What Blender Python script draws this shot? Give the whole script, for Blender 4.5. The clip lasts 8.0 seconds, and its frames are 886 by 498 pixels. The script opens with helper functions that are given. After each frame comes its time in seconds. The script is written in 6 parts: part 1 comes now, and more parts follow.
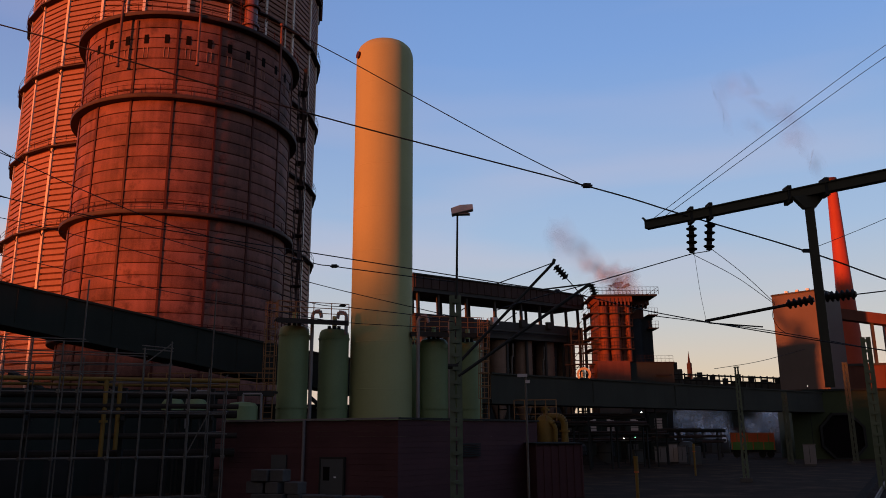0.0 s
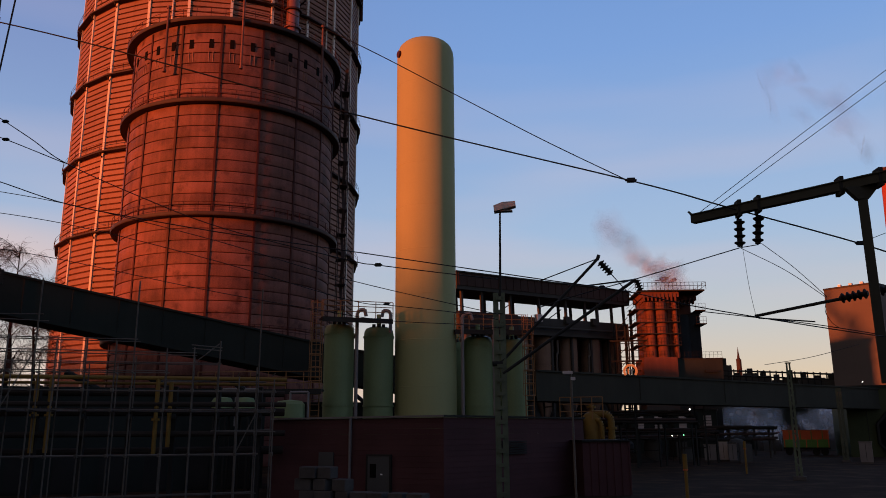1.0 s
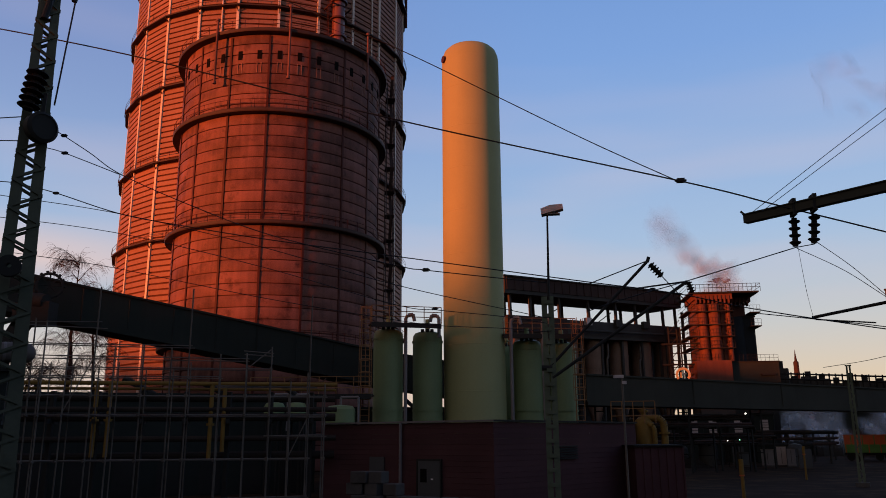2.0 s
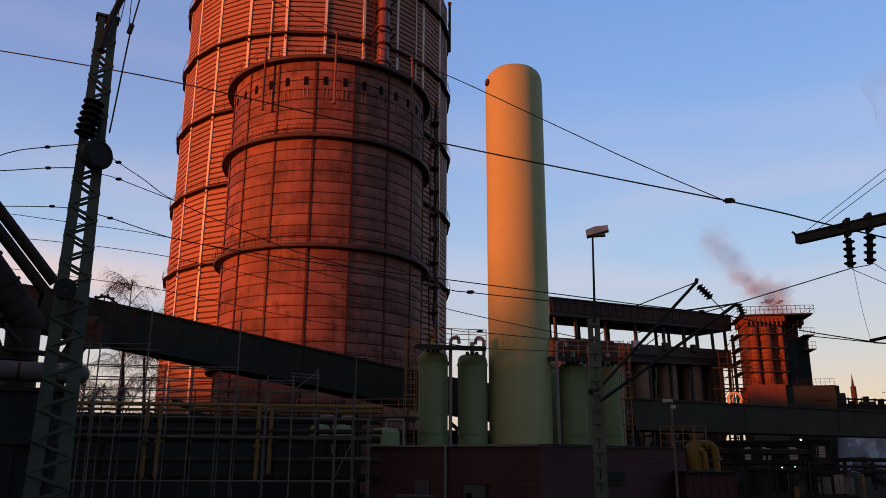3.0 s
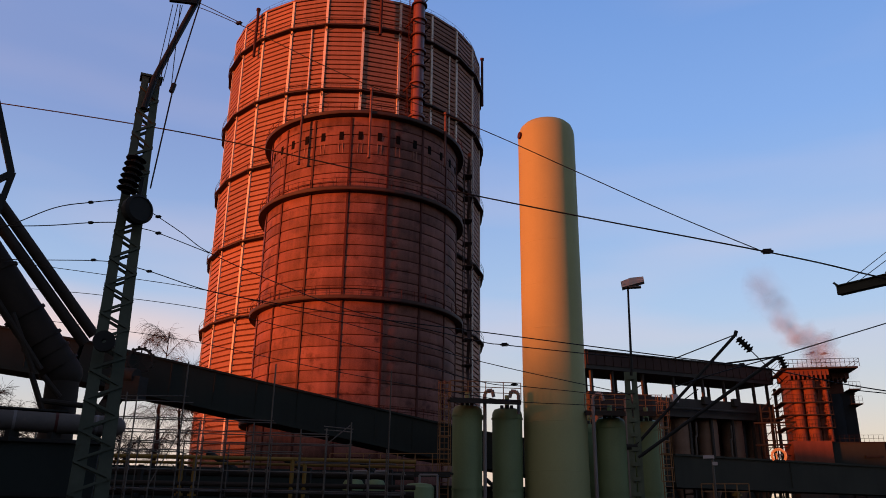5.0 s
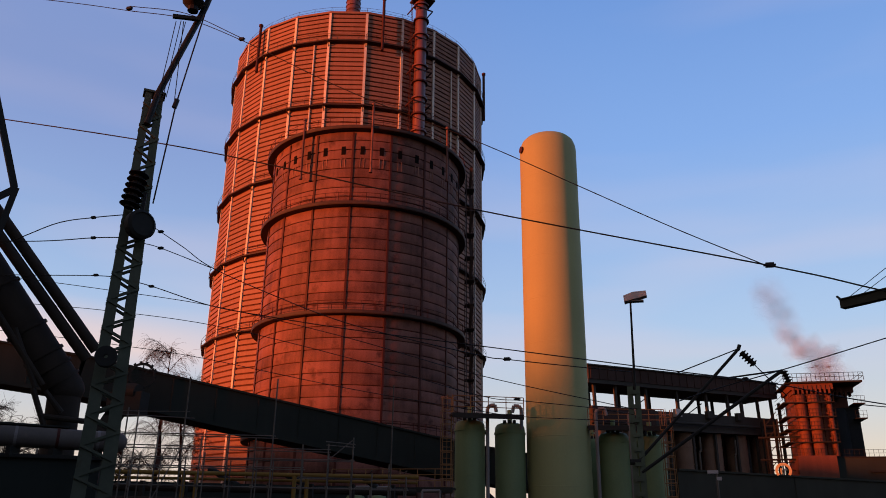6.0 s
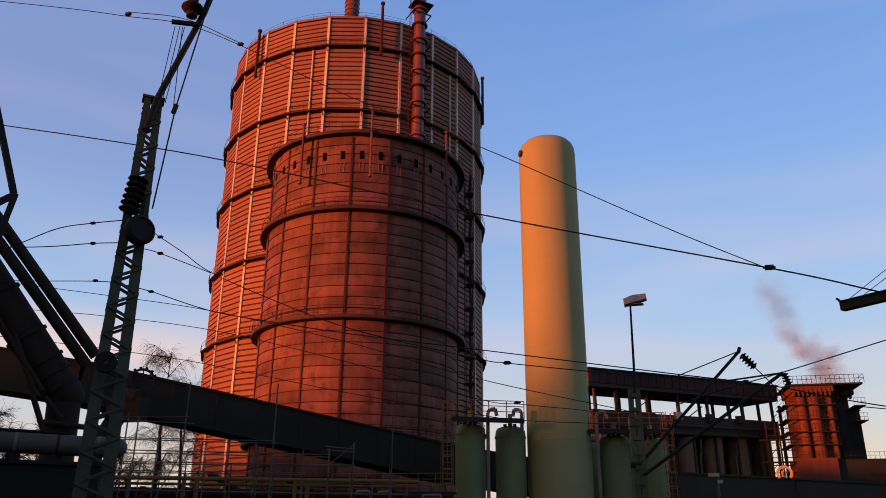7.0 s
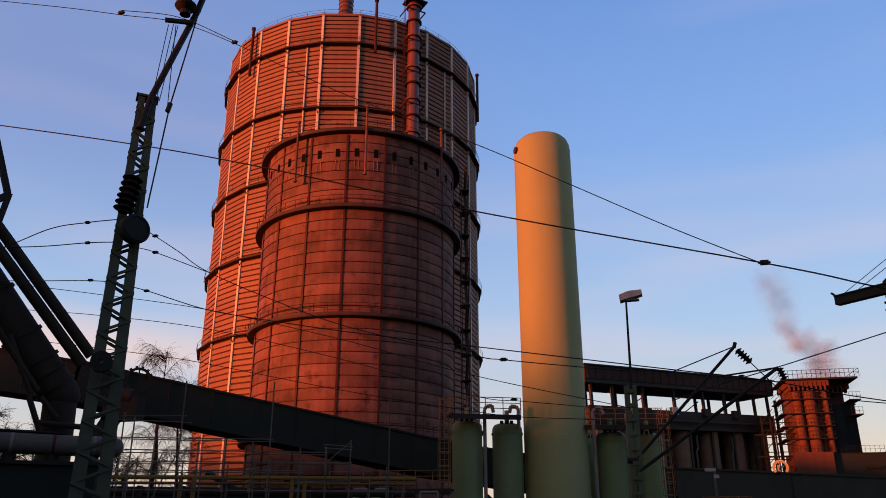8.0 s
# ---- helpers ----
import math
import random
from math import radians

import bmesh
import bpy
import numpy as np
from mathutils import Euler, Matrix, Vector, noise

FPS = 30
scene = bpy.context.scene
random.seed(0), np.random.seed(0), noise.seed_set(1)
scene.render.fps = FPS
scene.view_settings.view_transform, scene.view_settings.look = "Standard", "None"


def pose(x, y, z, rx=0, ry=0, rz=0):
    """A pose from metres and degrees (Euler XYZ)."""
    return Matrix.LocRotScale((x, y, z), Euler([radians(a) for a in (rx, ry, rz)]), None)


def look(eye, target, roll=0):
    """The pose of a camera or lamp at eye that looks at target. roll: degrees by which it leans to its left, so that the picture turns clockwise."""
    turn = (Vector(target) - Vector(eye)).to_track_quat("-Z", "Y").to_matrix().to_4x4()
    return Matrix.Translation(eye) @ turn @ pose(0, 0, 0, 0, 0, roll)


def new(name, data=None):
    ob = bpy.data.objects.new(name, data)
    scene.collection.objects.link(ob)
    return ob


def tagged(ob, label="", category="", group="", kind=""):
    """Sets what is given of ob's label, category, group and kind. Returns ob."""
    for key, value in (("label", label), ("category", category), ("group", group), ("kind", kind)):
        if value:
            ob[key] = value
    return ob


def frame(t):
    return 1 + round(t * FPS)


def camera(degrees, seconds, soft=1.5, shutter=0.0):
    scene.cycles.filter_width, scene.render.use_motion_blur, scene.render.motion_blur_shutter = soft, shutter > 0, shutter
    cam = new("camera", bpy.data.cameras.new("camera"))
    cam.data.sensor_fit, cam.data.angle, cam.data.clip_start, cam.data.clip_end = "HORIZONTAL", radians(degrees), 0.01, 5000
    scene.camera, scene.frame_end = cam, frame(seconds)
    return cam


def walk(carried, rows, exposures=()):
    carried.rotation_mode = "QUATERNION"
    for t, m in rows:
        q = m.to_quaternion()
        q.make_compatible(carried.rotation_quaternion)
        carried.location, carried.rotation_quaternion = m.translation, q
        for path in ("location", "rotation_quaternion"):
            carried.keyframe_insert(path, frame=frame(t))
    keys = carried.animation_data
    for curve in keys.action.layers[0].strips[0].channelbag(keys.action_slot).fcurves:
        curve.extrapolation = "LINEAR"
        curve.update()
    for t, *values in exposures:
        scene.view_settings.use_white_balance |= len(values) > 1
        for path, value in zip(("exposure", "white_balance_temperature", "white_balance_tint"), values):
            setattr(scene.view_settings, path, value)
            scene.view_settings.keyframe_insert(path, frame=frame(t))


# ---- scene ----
# The eye stands still at a railway fence, 3.2 m over the yard, and turns.
EYE = 3.2
cam = camera(59.0, 8.0, soft=0.9)
walk(cam, [(t, pose(0, 0, EYE, 90 + pitch, roll, yaw)) for t, yaw, pitch, roll in (
    (0.0, 0.410, 13.320, 0.30), (0.5, 1.997, 13.267, 0.33), (1.0, 3.646, 13.165, 0.34), (1.5, 5.219, 13.131, 0.37), (1.7, 6.020, 13.215, 0.37),
    (2.8, 9.870, 14.800, -0.05), (3.0, 10.409, 15.145, -0.23), (3.5, 11.363, 16.075, -0.54), (4.0, 12.065, 17.133, -0.70), (4.5, 12.529, 18.059, -0.70), (5.0, 12.812, 18.932, -0.76),
    (6.5, 13.036, 20.190, -0.60), (7.0, 13.062, 20.268, -0.43), (7.5, 13.044, 20.232, -0.17), (8.0, 12.891, 20.064, 0.02))], exposures=[(0.0, -0.14), (1.5, -0.14), (3.5, 0.08), (8.0, 0.08)])

# ---- light: a low sun behind the eye and to its left ----
SUN_AZ, SUN_EL = 229.5, 3.0          # clockwise from +y, and over the horizon
SKY = 0.13
world = bpy.data.worlds.new("evening_sky")
scene.world = world
world.use_nodes = True
wn, wl = world.node_tree.nodes, world.node_tree.links
wn.clear()
sky = wn.new("ShaderNodeTexSky")
sky.sky_type = "NISHITA"
sky.sun_disc = False
sky.sun_elevation, sky.sun_rotation = radians(SUN_EL), radians(SUN_AZ)
sky.air_density, sky.dust_density, sky.ozone_density = 1.0, 1.2, 3.0
w_co = wn.new("ShaderNodeTexCoord")
w_map = wn.new("ShaderNodeMapping")
w_map.inputs["Scale"].default_value = (1.3, 1.3, 8.0)
w_map.inputs["Rotation"].default_value = (0.12, 0.18, 0.3)
w_noise = wn.new("ShaderNodeTexNoise")
w_noise.inputs["Scale"].default_value, w_noise.inputs["Detail"].default_value, w_noise.inputs["Roughness"].default_value = 1.5, 3.0, 0.4
w_ramp = wn.new("ShaderNodeMapRange")
w_ramp.inputs["From Min"].default_value, w_ramp.inputs["From Max"].default_value = 0.50, 0.80
w_ramp.inputs["To Min"].default_value, w_ramp.inputs["To Max"].default_value = 0.0, 0.60
w_low = wn.new("ShaderNodeMapRange")
w_low.inputs["From Min"].default_value, w_low.inputs["From Max"].default_value = 0.10, 0.42
w_low.inputs["To Min"].default_value, w_low.inputs["To Max"].default_value = 1.0, 0.22
w_veil = wn.new("ShaderNodeMath")
w_veil.operation = "MULTIPLY"
# the evening gradient: peach low down, pale above it, blue overhead
w_sep = wn.new("ShaderNodeSeparateXYZ")
w_grad = wn.new("ShaderNodeValToRGB")
stops = ((0.0, (0.80, 0.58, 0.39)), (0.06, (0.92, 0.73, 0.53)), (0.13, (0.72, 0.715, 0.71)), (0.24, (0.47, 0.635, 0.885)), (0.45, (0.26, 0.455, 0.88)), (0.64, (0.165, 0.33, 0.75)), (0.84, (0.07, 0.10, 0.20)))
for k, (z, c) in enumerate(stops):
    e = w_grad.color_ramp.elements[k] if k < 2 else w_grad.color_ramp.elements.new(z)
    e.position, e.color = z, (*c, 1)
w_gain = wn.new("ShaderNodeVectorMath")
w_gain.operation = "SCALE"
w_gain.inputs["Scale"].default_value = 1 / SKY
w_blend = wn.new("ShaderNodeMix")
w_blend.data_type = "RGBA"
w_blend.inputs["Factor"].default_value = 0.85
w_cloud = wn.new("ShaderNodeMix")
w_cloud.data_type = "RGBA"
w_cloud.inputs["B"].default_value = (0.80 / SKY, 0.62 / SKY, 0.64 / SKY, 1)
# the half towards the sun is warm and dim
w_side = wn.new("ShaderNodeVectorMath")
w_side.operation = "DOT_PRODUCT"
w_side.inputs[1].default_value = (math.sin(radians(SUN_AZ)), math.cos(radians(SUN_AZ)), 0.0)
w_half = wn.new("ShaderNodeMapRange")
w_half.interpolation_type = "SMOOTHSTEP"
w_half.inputs["From Min"].default_value, w_half.inputs["From Max"].default_value, w_half.inputs["To Max"].default_value = 0.05, 0.75, 0.9
w_warm = wn.new("ShaderNodeMix")
w_warm.data_type = "RGBA"
w_warm.inputs["B"].default_value = (0.36 / SKY, 0.26 / SKY, 0.21 / SKY, 1)
# a thin lavender veil over the western sky
w_west = wn.new("ShaderNodeVectorMath")
w_west.operation = "DOT_PRODUCT"
w_west.inputs[1].default_value = (-0.78, 0.62, 0.0)
w_veil_range = wn.new("ShaderNodeMapRange")
w_veil_range.interpolation_type = "SMOOTHSTEP"
w_veil_range.inputs["From Min"].default_value, w_veil_range.inputs["From Max"].default_value, w_veil_range.inputs["To Max"].default_value = 0.50, 0.95, 0.72
w_lav = wn.new("ShaderNodeMix")
w_lav.data_type = "RGBA"
w_lav.inputs["B"].default_value = (0.235 / SKY, 0.275 / SKY, 0.50 / SKY, 1)
w_high = wn.new("ShaderNodeMapRange")
w_high.interpolation_type = "SMOOTHSTEP"
w_high.inputs["From Min"].default_value, w_high.inputs["From Max"].default_value, w_high.inputs["To Min"].default_value = 0.24, 0.52, 0.12
w_lav_mul = wn.new("ShaderNodeMath")
w_lav_mul.operation = "MULTIPLY"
# the unseen eastern sky is dimmed to darken the sides that face it
w_east = wn.new("ShaderNodeVectorMath")
w_east.operation = "DOT_PRODUCT"
w_east.inputs[1].default_value = (0.94, -0.34, 0.0)
w_east_range = wn.new("ShaderNodeMapRange")
w_east_range.interpolation_type = "SMOOTHSTEP"
w_east_range.inputs["From Min"].default_value, w_east_range.inputs["From Max"].default_value, w_east_range.inputs["To Max"].default_value = 0.28, 0.95, 0.40
w_dusk = wn.new("ShaderNodeMix")
w_dusk.data_type = "RGBA"
w_dusk.inputs["B"].default_value = (0.10 / SKY, 0.13 / SKY, 0.20 / SKY, 1)
# a long pink cloud bank low in the west
w_bank = wn.new("ShaderNodeValToRGB")
for k, (z, v) in enumerate(((0.17, 0.0), (0.2, 0.85), (0.22, 0.65), (0.255, 0.0))):
    e = w_bank.color_ramp.elements[k] if k < 2 else w_bank.color_ramp.elements.new(z)
    e.position, e.color = z, (v, v, v, 1)
w_bank_side = wn.new("ShaderNodeMapRange")
w_bank_side.interpolation_type = "SMOOTHSTEP"
w_bank_side.inputs["From Min"].default_value, w_bank_side.inputs["From Max"].default_value = 0.80, 0.96
w_bank_mul = wn.new("ShaderNodeMath")
w_bank_mul.operation = "MULTIPLY"
w_bank_mix = wn.new("ShaderNodeMix")
w_bank_mix.data_type = "RGBA"
w_bank_mix.inputs["B"].default_value = (0.84 / SKY, 0.64 / SKY, 0.60 / SKY, 1)
w_bg = wn.new("ShaderNodeBackground")
w_bg.inputs["Strength"].default_value = SKY
w_out = wn.new("ShaderNodeOutputWorld")
wl.new(w_co.outputs["Generated"], w_map.inputs["Vector"])
wl.new(w_map.outputs["Vector"], w_noise.inputs["Vector"])
wl.new(w_noise.outputs["Fac"], w_ramp.inputs["Value"])
wl.new(w_ramp.outputs["Result"], w_veil.inputs[0])
wl.new(w_sep.outputs["Z"], w_low.inputs["Value"])
wl.new(w_low.outputs["Result"], w_veil.inputs[1])
wl.new(w_veil.outputs[0], w_cloud.inputs["Factor"])
wl.new(w_co.outputs["Generated"], w_sep.inputs["Vector"])
wl.new(w_sep.outputs["Z"], w_grad.inputs["Fac"])
wl.new(w_grad.outputs["Color"], w_gain.inputs[0])
wl.new(sky.outputs["Color"], w_blend.inputs["A"])
wl.new(w_gain.outputs["Vector"], w_blend.inputs["B"])
wl.new(w_co.outputs["Generated"], w_west.inputs[0])
wl.new(w_west.outputs["Value"], w_veil_range.inputs["Value"])
wl.new(w_sep.outputs["Z"], w_high.inputs["Value"])
wl.new(w_veil_range.outputs["Result"], w_lav_mul.inputs[0])
wl.new(w_high.outputs["Result"], w_lav_mul.inputs[1])
wl.new(w_lav_mul.outputs[0], w_lav.inputs["Factor"])
wl.new(w_blend.outputs["Result"], w_lav.inputs["A"])
wl.new(w_lav.outputs["Result"], w_cloud.inputs["A"])
wl.new(w_co.outputs["Generated"], w_side.inputs[0])
wl.new(w_side.outputs["Value"], w_half.inputs["Value"])
wl.new(w_half.outputs["Result"], w_warm.inputs["Factor"])
wl.new(w_sep.outputs["Z"], w_bank.inputs["Fac"])
wl.new(w_west.outputs["Value"], w_bank_side.inputs["Value"])
wl.new(w_bank.outputs["Color"], w_bank_mul.inputs[0])
wl.new(w_bank_side.outputs["Result"], w_bank_mul.inputs[1])
wl.new(w_bank_mul.outputs[0], w_bank_mix.inputs["Factor"])
wl.new(w_cloud.outputs["Result"], w_bank_mix.inputs["A"])
wl.new(w_co.outputs["Generated"], w_east.inputs[0])
wl.new(w_east.outputs["Value"], w_east_range.inputs["Value"])
wl.new(w_east_range.outputs["Result"], w_dusk.inputs["Factor"])
wl.new(w_bank_mix.outputs["Result"], w_dusk.inputs["A"])
wl.new(w_dusk.outputs["Result"], w_warm.inputs["A"])
wl.new(w_warm.outputs["Result"], w_bg.inputs["Color"])
wl.new(w_bg.outputs["Background"], w_out.inputs["Surface"])

sun = new("sun", bpy.data.lights.new("sun", "SUN"))
sun.data.energy, sun.data.angle, sun.data.color = 7.6, radians(1.5), (1.0, 0.19, 0.045)
sun_way = Vector((math.sin(radians(SUN_AZ)) * math.cos(radians(SUN_EL)), math.cos(radians(SUN_AZ)) * math.cos(radians(SUN_EL)), math.sin(radians(SUN_EL))))
sun.matrix_world = look(tuple(sun_way * 200), (0, 0, 0))


# ---- materials ----
def material(name, colour, rough=0.6, metal=0.0, vary=0.25, scale=0.5, fine=9.0, bump=0.15, streak=0.0, stain=None, stain_at=0.6, island=0.12, per_object=0.0):
    """Paint or stuff with broad patches, fine grain, rain streaks and stains in object space, in metres."""
    m = bpy.data.materials.new(name)
    m.use_nodes = True
    n, l = m.node_tree.nodes, m.node_tree.links
    b = n["Principled BSDF"]
    b.inputs["Metallic"].default_value = metal
    b.inputs["Specular IOR Level"].default_value = 0.5 if rough < 0.5 else 0.15 if rough < 0.9 else 0.04
    co = n.new("ShaderNodeNewGeometry")
    big = n.new("ShaderNodeTexNoise")
    big.inputs["Scale"].default_value, big.inputs["Detail"].default_value = scale, 5.0
    l.new(co.outputs["Position"], big.inputs["Vector"])
    small = n.new("ShaderNodeTexNoise")
    small.inputs["Scale"].default_value, small.inputs["Detail"].default_value = fine, 4.0
    l.new(co.outputs["Position"], small.inputs["Vector"])
    add = n.new("ShaderNodeMath")
    add.operation = "MULTIPLY_ADD"
    l.new(small.outputs["Fac"], add.inputs[0])
    add.inputs[1].default_value = 0.45
    l.new(big.outputs["Fac"], add.inputs[2])
    total = add.outputs[0]
    if streak > 0:
        mp = n.new("ShaderNodeMapping")
        mp.inputs["Scale"].default_value = (1.3, 1.3, 0.06)
        l.new(co.outputs["Position"], mp.inputs["Vector"])
        st = n.new("ShaderNodeTexNoise")
        st.inputs["Scale"].default_value, st.inputs["Detail"].default_value = 1.6, 6.0
        l.new(mp.outputs["Vector"], st.inputs["Vector"])
        a2 = n.new("ShaderNodeMath")
        a2.operation = "MULTIPLY_ADD"
        l.new(st.outputs["Fac"], a2.inputs[0])
        a2.inputs[1].default_value = streak
        l.new(total, a2.inputs[2])
        total = a2.outputs[0]
    rest = [(co.outputs["Random Per Island"], island)]
    if per_object:
        info = n.new("ShaderNodeObjectInfo")
        rest.append((info.outputs["Random"], per_object))
    for socket, k in rest:
        a3 = n.new("ShaderNodeMath")
        a3.operation = "MULTIPLY_ADD"
        l.new(socket, a3.inputs[0])
        a3.inputs[1].default_value = k
        l.new(total, a3.inputs[2])
        total = a3.outputs[0]
    mid = 0.5 + 0.225 + streak * 0.5 + island * 0.5 + per_object * 0.5
    rg = n.new("ShaderNodeMapRange")
    rg.inputs["From Min"].default_value, rg.inputs["From Max"].default_value = mid - 0.35, mid + 0.35
    rg.inputs["To Min"].default_value, rg.inputs["To Max"].default_value = 1 - vary, 1 + vary
    l.new(total, rg.inputs["Value"])
    mul = n.new("ShaderNodeMix")
    mul.data_type, mul.blend_type = "RGBA", "MULTIPLY"
    mul.inputs["Factor"].default_value = 1.0
    mul.inputs["A"].default_value = (*colour, 1)
    l.new(rg.outputs["Result"], mul.inputs["B"])
    out = mul.outputs["Result"]
    if stain:
        sp = n.new("ShaderNodeTexNoise")
        sp.inputs["Scale"].default_value, sp.inputs["Detail"].default_value, sp.inputs["Roughness"].default_value = scale * 1.7, 8.0, 0.65
        l.new(co.outputs["Position"], sp.inputs["Vector"])
        sr = n.new("ShaderNodeMapRange")
        sr.inputs["From Min"].default_value, sr.inputs["From Max"].default_value = stain_at - 0.06, stain_at + 0.10
        l.new(sp.outputs["Fac"], sr.inputs["Value"])
        mx = n.new("ShaderNodeMix")
        mx.data_type = "RGBA"
        mx.inputs["B"].default_value = (*stain, 1)
        l.new(sr.outputs["Result"], mx.inputs["Factor"])
        l.new(out, mx.inputs["A"])
        out = mx.outputs["Result"]
    l.new(out, b.inputs["Base Color"])
    rr = n.new("ShaderNodeMapRange")
    rr.inputs["To Min"].default_value, rr.inputs["To Max"].default_value = max(rough - 0.12, 0.05), min(rough + 0.15, 1)
    l.new(small.outputs["Fac"], rr.inputs["Value"])
    l.new(rr.outputs["Result"], b.inputs["Roughness"])
    if bump:
        bp = n.new("ShaderNodeBump")
        bp.inputs["Strength"].default_value, bp.inputs["Distance"].default_value = bump, 0.03
        l.new(small.outputs["Fac"], bp.inputs["Height"])
        l.new(bp.outputs["Normal"], b.inputs["Normal"])
    return m


def glow(name, colour, strength):
    m = bpy.data.materials.new(name)
    m.use_nodes = True
    b = m.node_tree.nodes["Principled BSDF"]
    b.inputs["Base Color"].default_value = (*colour, 1)
    b.inputs["Emission Color"].default_value = (*colour, 1)
    b.inputs["Emission Strength"].default_value = strength
    return m


def vapour(name, colour, alpha):
    """Thin smoke: mostly clear flakes, thick in their middles, that scatter the light."""
    m = bpy.data.materials.new(name)
    m.use_nodes = True
    n, l = m.node_tree.nodes, m.node_tree.links
    n.clear()
    out, mix, clear, two = n.new("ShaderNodeOutputMaterial"), n.new("ShaderNodeMixShader"), n.new("ShaderNodeBsdfTransparent"), n.new("ShaderNodeMixShader")
    d, tr = n.new("ShaderNodeBsdfDiffuse"), n.new("ShaderNodeBsdfTranslucent")
    d.inputs["Color"].default_value = tr.inputs["Color"].default_value = (*colour, 1)
    two.inputs[0].default_value = 0.5
    thick = n.new("ShaderNodeAttribute")
    thick.attribute_name = "thickness"
    gain = n.new("ShaderNodeMath")
    gain.operation = "MULTIPLY"
    gain.inputs[1].default_value = alpha
    l.new(thick.outputs["Fac"], gain.inputs[0])
    l.new(gain.outputs[0], mix.inputs[0])
    l.new(d.outputs[0], two.inputs[1])
    l.new(tr.outputs[0], two.inputs[2])
    l.new(clear.outputs[0], mix.inputs[1])
    l.new(two.outputs[0], mix.inputs[2])
    l.new(mix.outputs[0], out.inputs["Surface"])
    return m


RED_RIB = material("ribbed_red_paint", (0.236, 0.117, 0.081), 0.6, vary=0.28, scale=0.12, streak=0.5, stain=(0.16, 0.05, 0.035), stain_at=0.72, per_object=0.2)
RED_OLD = material("weathered_red_plate", (0.148, 0.063, 0.049), 0.65, vary=0.6, scale=0.35, streak=0.5, stain=(0.060, 0.024, 0.019), stain_at=0.60, per_object=0.2)
RED_DARK = material("dark_red_steel", (0.055, 0.015, 0.010), 0.6, vary=0.3)
POST_PALE = material("pale_post_paint", (0.60, 0.50, 0.42), 0.5, vary=0.25, scale=0.3, streak=0.4)
# groove red, darkened so that shade between the ribs is painted in
RIB_BACK = material("shade_red_groove", (0.095, 0.036, 0.024), 0.8, vary=0.3, scale=0.2, streak=0.4)
DECK = material("walkway_steel", (0.050, 0.030, 0.025), 0.6, vary=0.3)
PIPE_RED = material("red_duct_paint", (0.125, 0.038, 0.026), 0.35, vary=0.35, scale=0.4)
STACK_PAINT = material("stack_green_ochre_paint", (0.285, 0.295, 0.14), 0.6, vary=0.10, scale=0.25, streak=0.35, bump=0.05)
TANK_GREEN = material("tank_green_paint", (0.145, 0.19, 0.092), 0.5, vary=0.16, scale=0.4, streak=0.45, bump=0.05)
ORANGE_RAIL = material("orange_railing_paint", (0.20, 0.10, 0.04), 0.5, vary=0.3)
YELLOW = material("yellow_pipe_paint", (0.17, 0.10, 0.022), 0.6, vary=0.25, scale=1.0, stain=(0.2, 0.11, 0.03), stain_at=0.66)
BASE_GREY = material("dark_grey_green_sheet", (0.024, 0.030, 0.027), 0.8, vary=0.25, scale=0.3, streak=0.5)
GALLERY = material("dark_gallery_sheet", (0.017, 0.022, 0.019), 0.8, vary=0.25, scale=0.3, streak=0.5)
GALLERY_GREEN = material("green_gallery_sheet", (0.036, 0.035, 0.026), 0.8, vary=0.22, scale=0.3, streak=0.4)
HALL_GREEN = material("green_hall_sheet", (0.034, 0.044, 0.019), 0.65, vary=0.2, scale=0.3, streak=0.4)
SHED_RED = material("purple_red_brick", (0.064, 0.028, 0.029), 0.85, vary=0.25, scale=0.5, per_object=0.2)
TRIM_PALE = material("pale_roof_edge", (0.16, 0.145, 0.14), 0.5, vary=0.2)
GREY_METAL = material("galvanised_steel", (0.105, 0.09, 0.075), 0.58, metal=0.1, vary=0.45, scale=0.9, per_object=0.4)
DARK_METAL = material("dark_steel", (0.019, 0.019, 0.017), 0.7, vary=0.3)
MAST_GREEN = material("mast_green_paint", (0.068, 0.076, 0.052), 0.65, vary=0.3, scale=1.2, stain=(0.05, 0.03, 0.015), stain_at=0.68)
LAMP_MAST = material("lamp_mast_green_paint", (0.095, 0.115, 0.075), 0.65, vary=0.3, scale=1.2, stain=(0.06, 0.04, 0.02), stain_at=0.68)
BEAM_GREEN = material("portal_dark_green_paint", (0.034, 0.035, 0.026), 0.6, vary=0.25)
CABLE = material("black_cable", (0.012, 0.012, 0.013), 0.5, vary=0.1, bump=0)
PORCELAIN = material("dark_glazed_porcelain", (0.014, 0.010, 0.008), 0.62, vary=0.15, bump=0)
BUNKER_RED = material("rusty_red_cladding", (0.046, 0.027, 0.022), 0.8, vary=0.25, scale=0.3, streak=0.4)
BUNKER_DARK = material("sooty_concrete", (0.046, 0.043, 0.038), 0.85, vary=0.3, scale=0.3, streak=0.4)
SILO_RUST = material("rusty_silo_plate", (0.18, 0.115, 0.082), 0.7, vary=0.3, scale=0.5, streak=0.6)
TOWER_RED = material("quench_tower_red", (0.122, 0.045, 0.030), 0.7, vary=0.3, scale=0.25, streak=0.6, stain=(0.13, 0.05, 0.04), stain_at=0.63)
BLOCK_GREY = material("grey_brown_cladding", (0.105, 0.085, 0.075), 0.7, vary=0.12, scale=0.2, streak=0.2)
